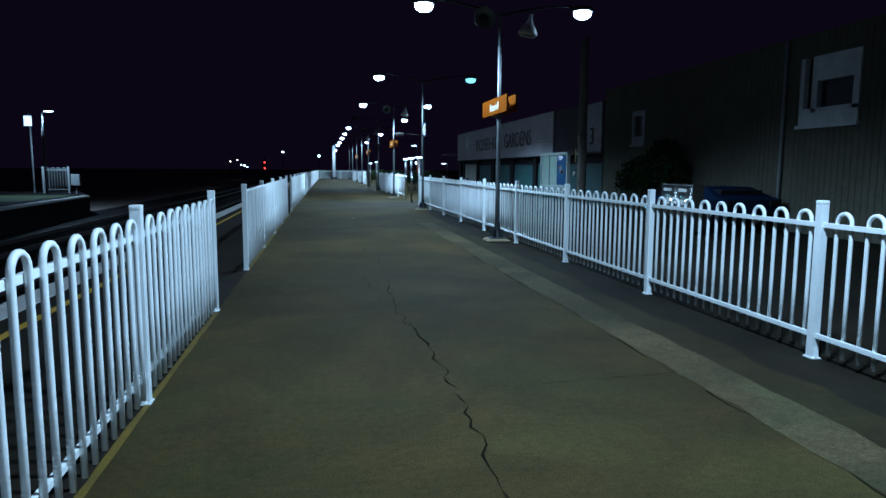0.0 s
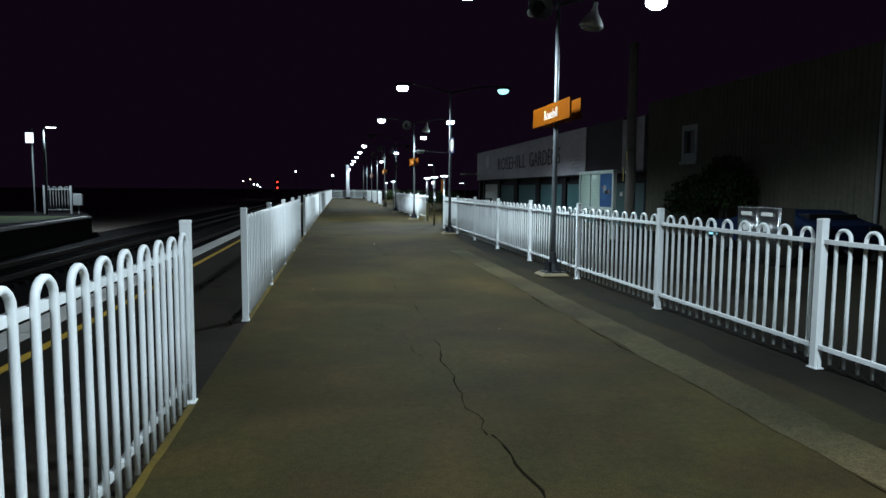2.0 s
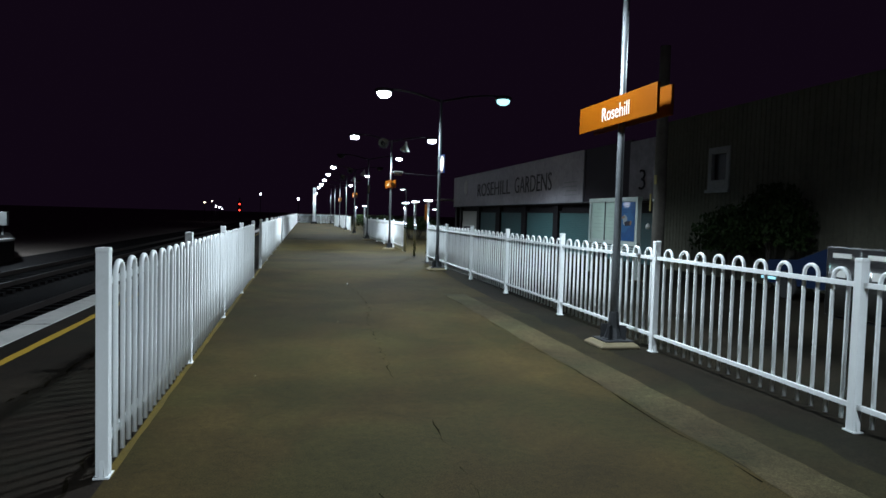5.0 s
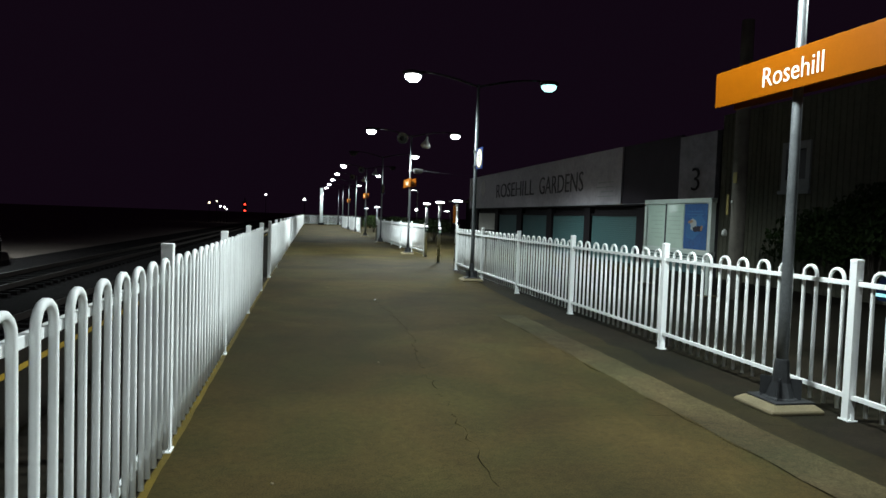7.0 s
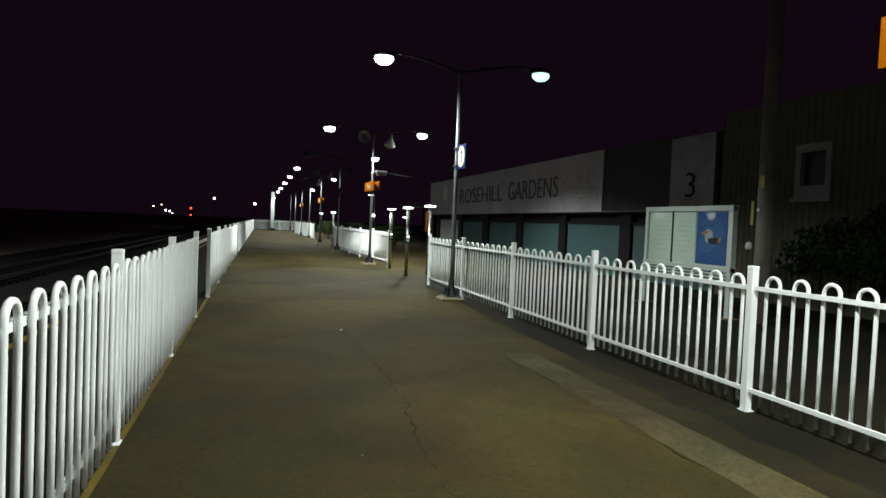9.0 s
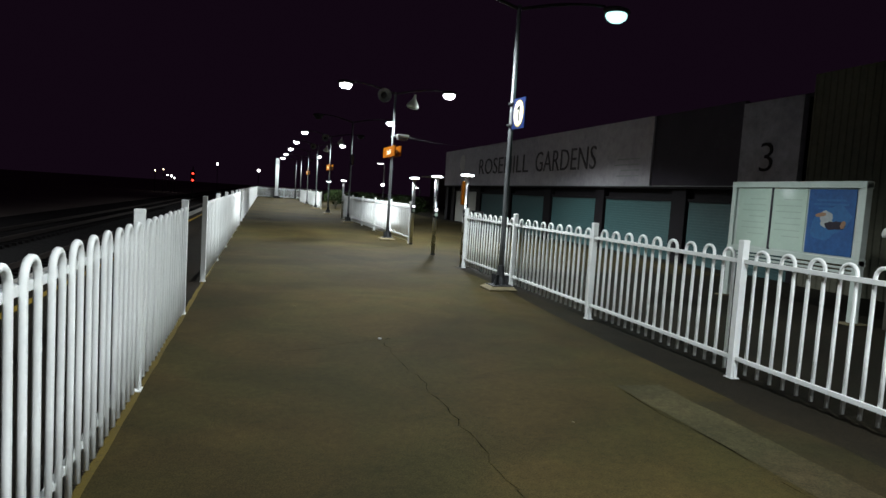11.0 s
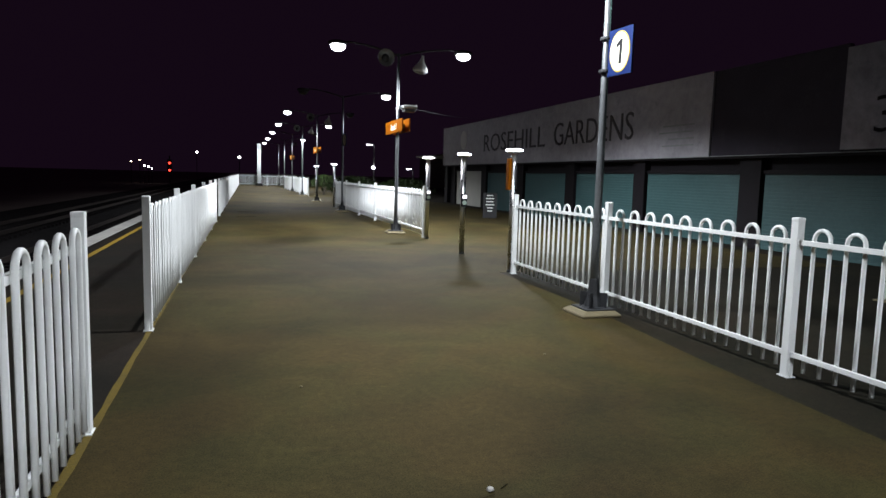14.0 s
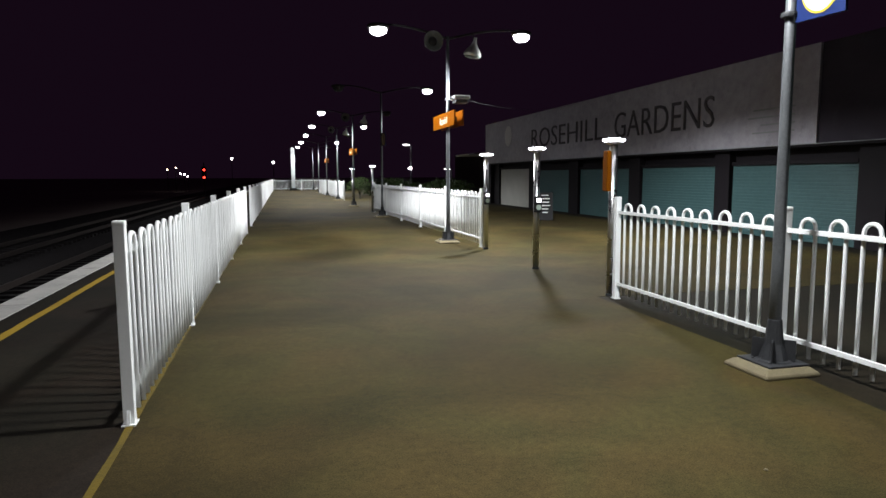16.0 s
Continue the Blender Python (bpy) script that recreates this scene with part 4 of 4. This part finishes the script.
def parked_car(x, y):
    ob = thing("parked_car", x, y, 0, "dark blue car parked against the olive wall", "car")
    side = [(-2.1, 0.32), (2.1, 0.32), (2.15, 0.62), (1.95, 0.84), (1.1, 0.88), (0.45, 1.16), (-1.0, 1.18), (-1.75, 0.92), (-2.12, 0.86), (-2.16, 0.55)]
    bm = bmesh.new()
    cols = []
    for f, inset in ((-0.86, 0.12), (-0.8, 0.0), (0.8, 0.0), (0.86, 0.12)):
        cols.append([bm.verts.new((f * (0.8 if z > 0.95 else 1.0), yy * (1 - inset * 0.1), z)) for yy, z in side])
    n = len(side)
    for a, b in zip(cols, cols[1:]):
        for k in range(n):
            bm.faces.new((a[k], a[(k + 1) % n], b[(k + 1) % n], b[k]))
    bm.faces.new(cols[0][::-1])
    bm.faces.new(cols[-1])
    bmesh.ops.bevel(bm, geom=[e for e in bm.edges if e.calc_face_angle(0) > 0.3], offset=0.05, segments=2, affect="EDGES")
    part("body", bm, M_CAR, ob, smooth=False)
    part("windscreen", box(-0.62, 0.62, -1.62, -1.2, 0.95, 1.1, 0.02), GLASS, ob)
    for s in (-1, 1):
        part("side_window", box(s * 0.7 - 0.012, s * 0.7 + 0.012, -0.95, 0.4, 0.94, 1.12, 0.006), GLASS, ob)
        part("tail_light", box(s * 0.62 - 0.14, s * 0.62 + 0.14, -2.19, -2.1, 0.7, 0.84, 0.01), M_BLACK, ob)
        for yy in (-1.35, 1.35):
            wl = part("wheel", lathe([(0.2, -0.1), (0.31, -0.1), (0.325, -0.06), (0.325, 0.06), (0.31, 0.1), (0.2, 0.1)], 20, m=pose(s * 0.78, yy, 0.325, 0, 90, 0)), M_TYRE, ob)
            part("rim", lathe([(0.19, -0.105), (0.1, -0.11), (0.02, -0.112)], 14, m=pose(s * 0.78, yy, 0.325, 0, -s * 90 + 180, 0)), M_STEEL, wl)
    lamp = glow("side_lamp_glow", (0.25, 0.85, 0.9), 0.6)
    for y0, y1 in ((1.66, 1.88), (1.92, 2.12)):
        part("side_lamp", box(-0.9, -0.8, y0, y1, 0.4, 0.46, 0.01), lamp, ob, "pale cyan lit lamp strip")
    return ob


parked_car(11.38, 17.0)

# folding board in front of the shutters
sb = thing("sandwich_board", 9.75, 43.75, 0, "black folding pavement board with white writing", "sandwich board", turn=-20)
for s in (-1, 1):
    me = mesh_of(box(-0.29, 0.29, -0.012, 0.012, 0, 1.06, 0.006))
    bd = place("panel", me, M_BLACK, sb, Matrix.Translation((0, s * 0.2, 0)) @ pose(0, 0, 0, s * 11, 0, 0))
    if s < 0:
        for k, w in enumerate((0.26, 0.34, 0.3, 0.36, 0.24, 0.2)):
            place("text_bar", mesh_of(box(-w / 2, w / 2, -0.016, -0.0125, 0.93 - 0.13 * k, 0.965 - 0.13 * k)), M_WHITE, bd)

# ---- far end and distance ----
post = thing("end_post", 1.8, 102.6, 0, "broad pale post lit at its top near the platform end", "post")
part("shaft", box(-0.22, 0.22, -0.22, 0.22, 0.0, 5.1, 0.04), M_FRAME, post)
part("base", box(-0.4, 0.4, -0.4, 0.4, 0.0, 0.3, 0.03), M_BLACK, post)
# Added light without a fixture, to brighten the end post's top.
lamp_light(1.5, 101.2, 5.8, 250)
dr = thing("drain_cover", 0.0, 43.4, 0, "pale double edged drain cover set in asphalt", "drain cover")
for k in range(2):
    part("edge_bar", box(-0.36, 0.36, k * 3.2, k * 3.2 + 0.12, 0.0, 0.012, 0.003), M_CONCRETE, dr)


def bush(x, y, w, h, seed, stretch=1.0, leaves=900, label="dense dark green bush behind the fence", group="bushes behind the fence"):
    r = random.Random(seed)
    ob = thing("hedge_bush", x, y, 0, label, "bush", group)
    bm = bmesh.new()
    for k in range(5):
        a = r.uniform(0, 6.28)
        tube([(0, 0, 0), (0.3 * w * math.cos(a), 0.3 * w * math.sin(a), h * 0.5), (0.5 * w * math.cos(a), 0.5 * w * math.sin(a), h * 0.8)], [0.03, 0.02, 0.008], 5, bm)
    part("stem", bm, M_BARK, ob)
    vs, fs = [], []
    for k in range(leaves):
        a, b, q = r.uniform(0, 6.28), r.uniform(-0.4, 1), r.uniform(0.6, 1.0)
        lump = 1 + 0.18 * math.sin(3 * a + seed) + 0.12 * math.sin(7 * a)
        c = Vector((w * lump * q * math.cos(a) * math.sqrt(max(0, 1 - b * b)), stretch * w * lump * q * math.sin(a) * math.sqrt(max(0, 1 - b * b)), h * 0.55 + h * 0.45 * b * q))
        e = Euler((r.uniform(0, 6.28), r.uniform(0, 6.28), r.uniform(0, 6.28))).to_matrix()
        s = r.uniform(0.05, 0.1)
        i = len(vs)
        vs += [c + e @ Vector(p) * s for p in ((-1, 0, 0), (0, -0.45, 0.1), (1, 0, 0), (0, 0.45, 0.1))]
        fs.append((i, i + 1, i + 2, i + 3))
    me = bpy.data.meshes.new("leaves")
    me.from_pydata([tuple(v) for v in vs], [], fs)
    place("foliage", me, M_LEAF, ob)


SHRUBS = ((11.8, 22.2, 0.48, 2.15, 2.9), (11.8, 20.5, 0.52, 2.75, 2.5))
for k, (x, y, w, h) in enumerate(((5.9, 51.5, 1.1, 1.5), (7.2, 50.0, 1.2, 1.5), (8.4, 53, 1.4, 1.55), (5.7, 58.0, 1.1, 1.5), (6.8, 61, 1.3, 1.6), (9.4, 58, 1.3, 1.55), (5.9, 70, 1.1, 1.6))):
    bush(x, y, w, h, k + 2)

for k, (x, y, w, h, st) in enumerate(SHRUBS):
    bush(x, y, w, h, k + 40, st, 2600, "large unlit dark shrub against the olive wall", "shrubs against the wall")


def street_lamp(x, y, z, label, two=False, material=M_FAR_GLOW, s=-1):
    ob = thing("street_lamp", x, y, 0, label, "street lamp", "distant street lamps")
    part("pole", tube([(0, 0, 0), (0, 0, z - 0.15), (s * 0.1, 0, z), (s * 0.35, 0, z + 0.02)], [0.07, 0.05, 0.04, 0.03], 8), M_GALV, ob, smooth=True)
    part("head", lathe([(0.05, 0.06), (0.2, 0.05), (0.24, 0.0), (0.2, -0.03)], 12, m=pose(s * 0.4, 0, z) @ Matrix.Diagonal((1.4, 0.8, 1, 1))), M_HORN, ob)
    part("lens", lathe([(0.2, -0.032), (0.18, -0.06), (0.02, -0.08)], 12, m=pose(s * 0.4, 0, z) @ Matrix.Diagonal((1.4, 0.8, 1, 1))), material, ob, "glowing lens")
    if two:
        part("lens", lathe([(0.12, 0.0), (0.16, 0.1), (0.1, 0.2), (0.02, 0.22)], 10, m=pose(-0.1, -0.15, 2.2)), material, ob, "lower glowing globe")
    return ob


street_lamp(10.8, 75, 4.3, "street lamp with a bright white head beyond the fence", True)
street_lamp(14.3, 75, 2.3, "low garden lamp with a glowing head")
street_lamp(-16.2, 42.5, 4.95, "lone lamp over the far platform", s=1)
lamp_light(-15.8, 42.4, 4.7, 1500)
op = thing("lit_panel_sign", -17.65, 44.5, 0, "small white panel on a thin post", "sign")
part("post", tube([(0, 0, 0), (0, 0, 5.1)], 0.05, 8), M_GALV, op)
part("panel", box(-0.3, 0.12, -0.12, -0.05, 4.15, 4.75, 0.02), M_SCREEN, op, "glowing white panel")
# Glowing strip added in place of a brightly lit stretch of pole.
fl = thing("lit_strip", -16.9, 44.3, 3.5, "short upright glowing strip for a lit stretch of pole", "light")
part("tube", lathe([(0.03, 0.0), (0.045, 0.03), (0.045, 0.62), (0.03, 0.65)], 8), M_SCREEN, fl)
part("bracket", box(-0.02, 0.02, 0.03, 0.12, 0.3, 0.36), M_BLACK, fl)
part("mast", tube([(0, 0.13, -3.5), (0, 0.13, 0.7)], 0.03, 8), M_BLACK, fl, "thin dark mast")
gate = thing("railing_panel", -16.1, 43.8, 0, "short weathered loop-top railing panel on the far platform", "railing")
for s in (-0.72, 0.72):
    part("post", box(s - 0.06, s + 0.06, -0.06, 0.06, 0, 1.66, 0.01), M_FRAME, gate)
for z in (0.25, 1.45):
    part("rail", box(-0.66, 0.66, -0.02, 0.02, z - 0.03, z + 0.03, 0.004), M_FRAME, gate)
bigloop = loop_mesh(0.15, 1.6, 0.016)
bigloop.materials.append(M_FRAME)
for k in range(4):
    place("picket", bigloop, None, gate, pose(-0.48 + 0.32 * k, -0.03, 0))
bx = thing("equipment_box", -14.98, 43.8, 0, "small grey equipment box on a post", "equipment box")
part("post", box(-0.04, 0.04, -0.04, 0.04, 0, 0.5), M_FRAME, bx)
part("case", box(-0.25, 0.25, -0.15, 0.15, 0.5, 1.2, 0.02), M_FRAME, bx)

sig = thing("railway_signal", -9.3, 112, -1.1, "far railway signal showing two red lights", "railway signal")
part("mast", tube([(0, 0, 0), (0, 0, 4.6)], 0.08, 8), M_BLACK, sig)
part("backboard", box(-0.3, 0.3, -0.05, 0.05, 2.4, 4.1, 0.05), M_BLACK, sig)
for z in (2.7, 3.65):
    part("red_lens", lathe([(0.15, 0.0), (0.14, 0.05), (0.02, 0.08)], 12, m=pose(0, -0.06, z, 90, 0, 0)), M_RED_GLOW, sig, "glowing red lens")
for x, y, z, r, mt in ((-18.2, 163, 2.0, 0.2, M_FAR_GLOW), (-19.1, 164, 2.2, 0.16, M_FAR_GLOW), (-17.6, 163, 1.7, 0.13, M_FAR_GLOW), (-21.4, 163, 3.0, 0.15, M_WARM_GLOW), (-19.8, 163, 3.4, 0.12, M_WARM_GLOW), (-12.6, 220, 6.5, 0.3, M_FAR_GLOW), (-0.7, 150, 4.1, 0.25, M_FAR_GLOW), (2.6, 135, 5.0, 0.25, M_FAR_GLOW)):
    d = thing("distant_lamp", x, y, -1.15, "tiny far lamp on a dark mast beyond the platform", "lamp", "far lights")
    part("mast", tube([(0, 0, 0), (0, 0, z + 1.1)], 0.08, 6), M_BLACK, d)
    part("globe", lathe([(0.02, -r), (r * 0.8, -r * 0.6), (r, 0), (r * 0.8, r * 0.6), (0.02, r)], 10, m=pose(0, 0, z + 1.15 + r)), mt, d, "glowing globe")
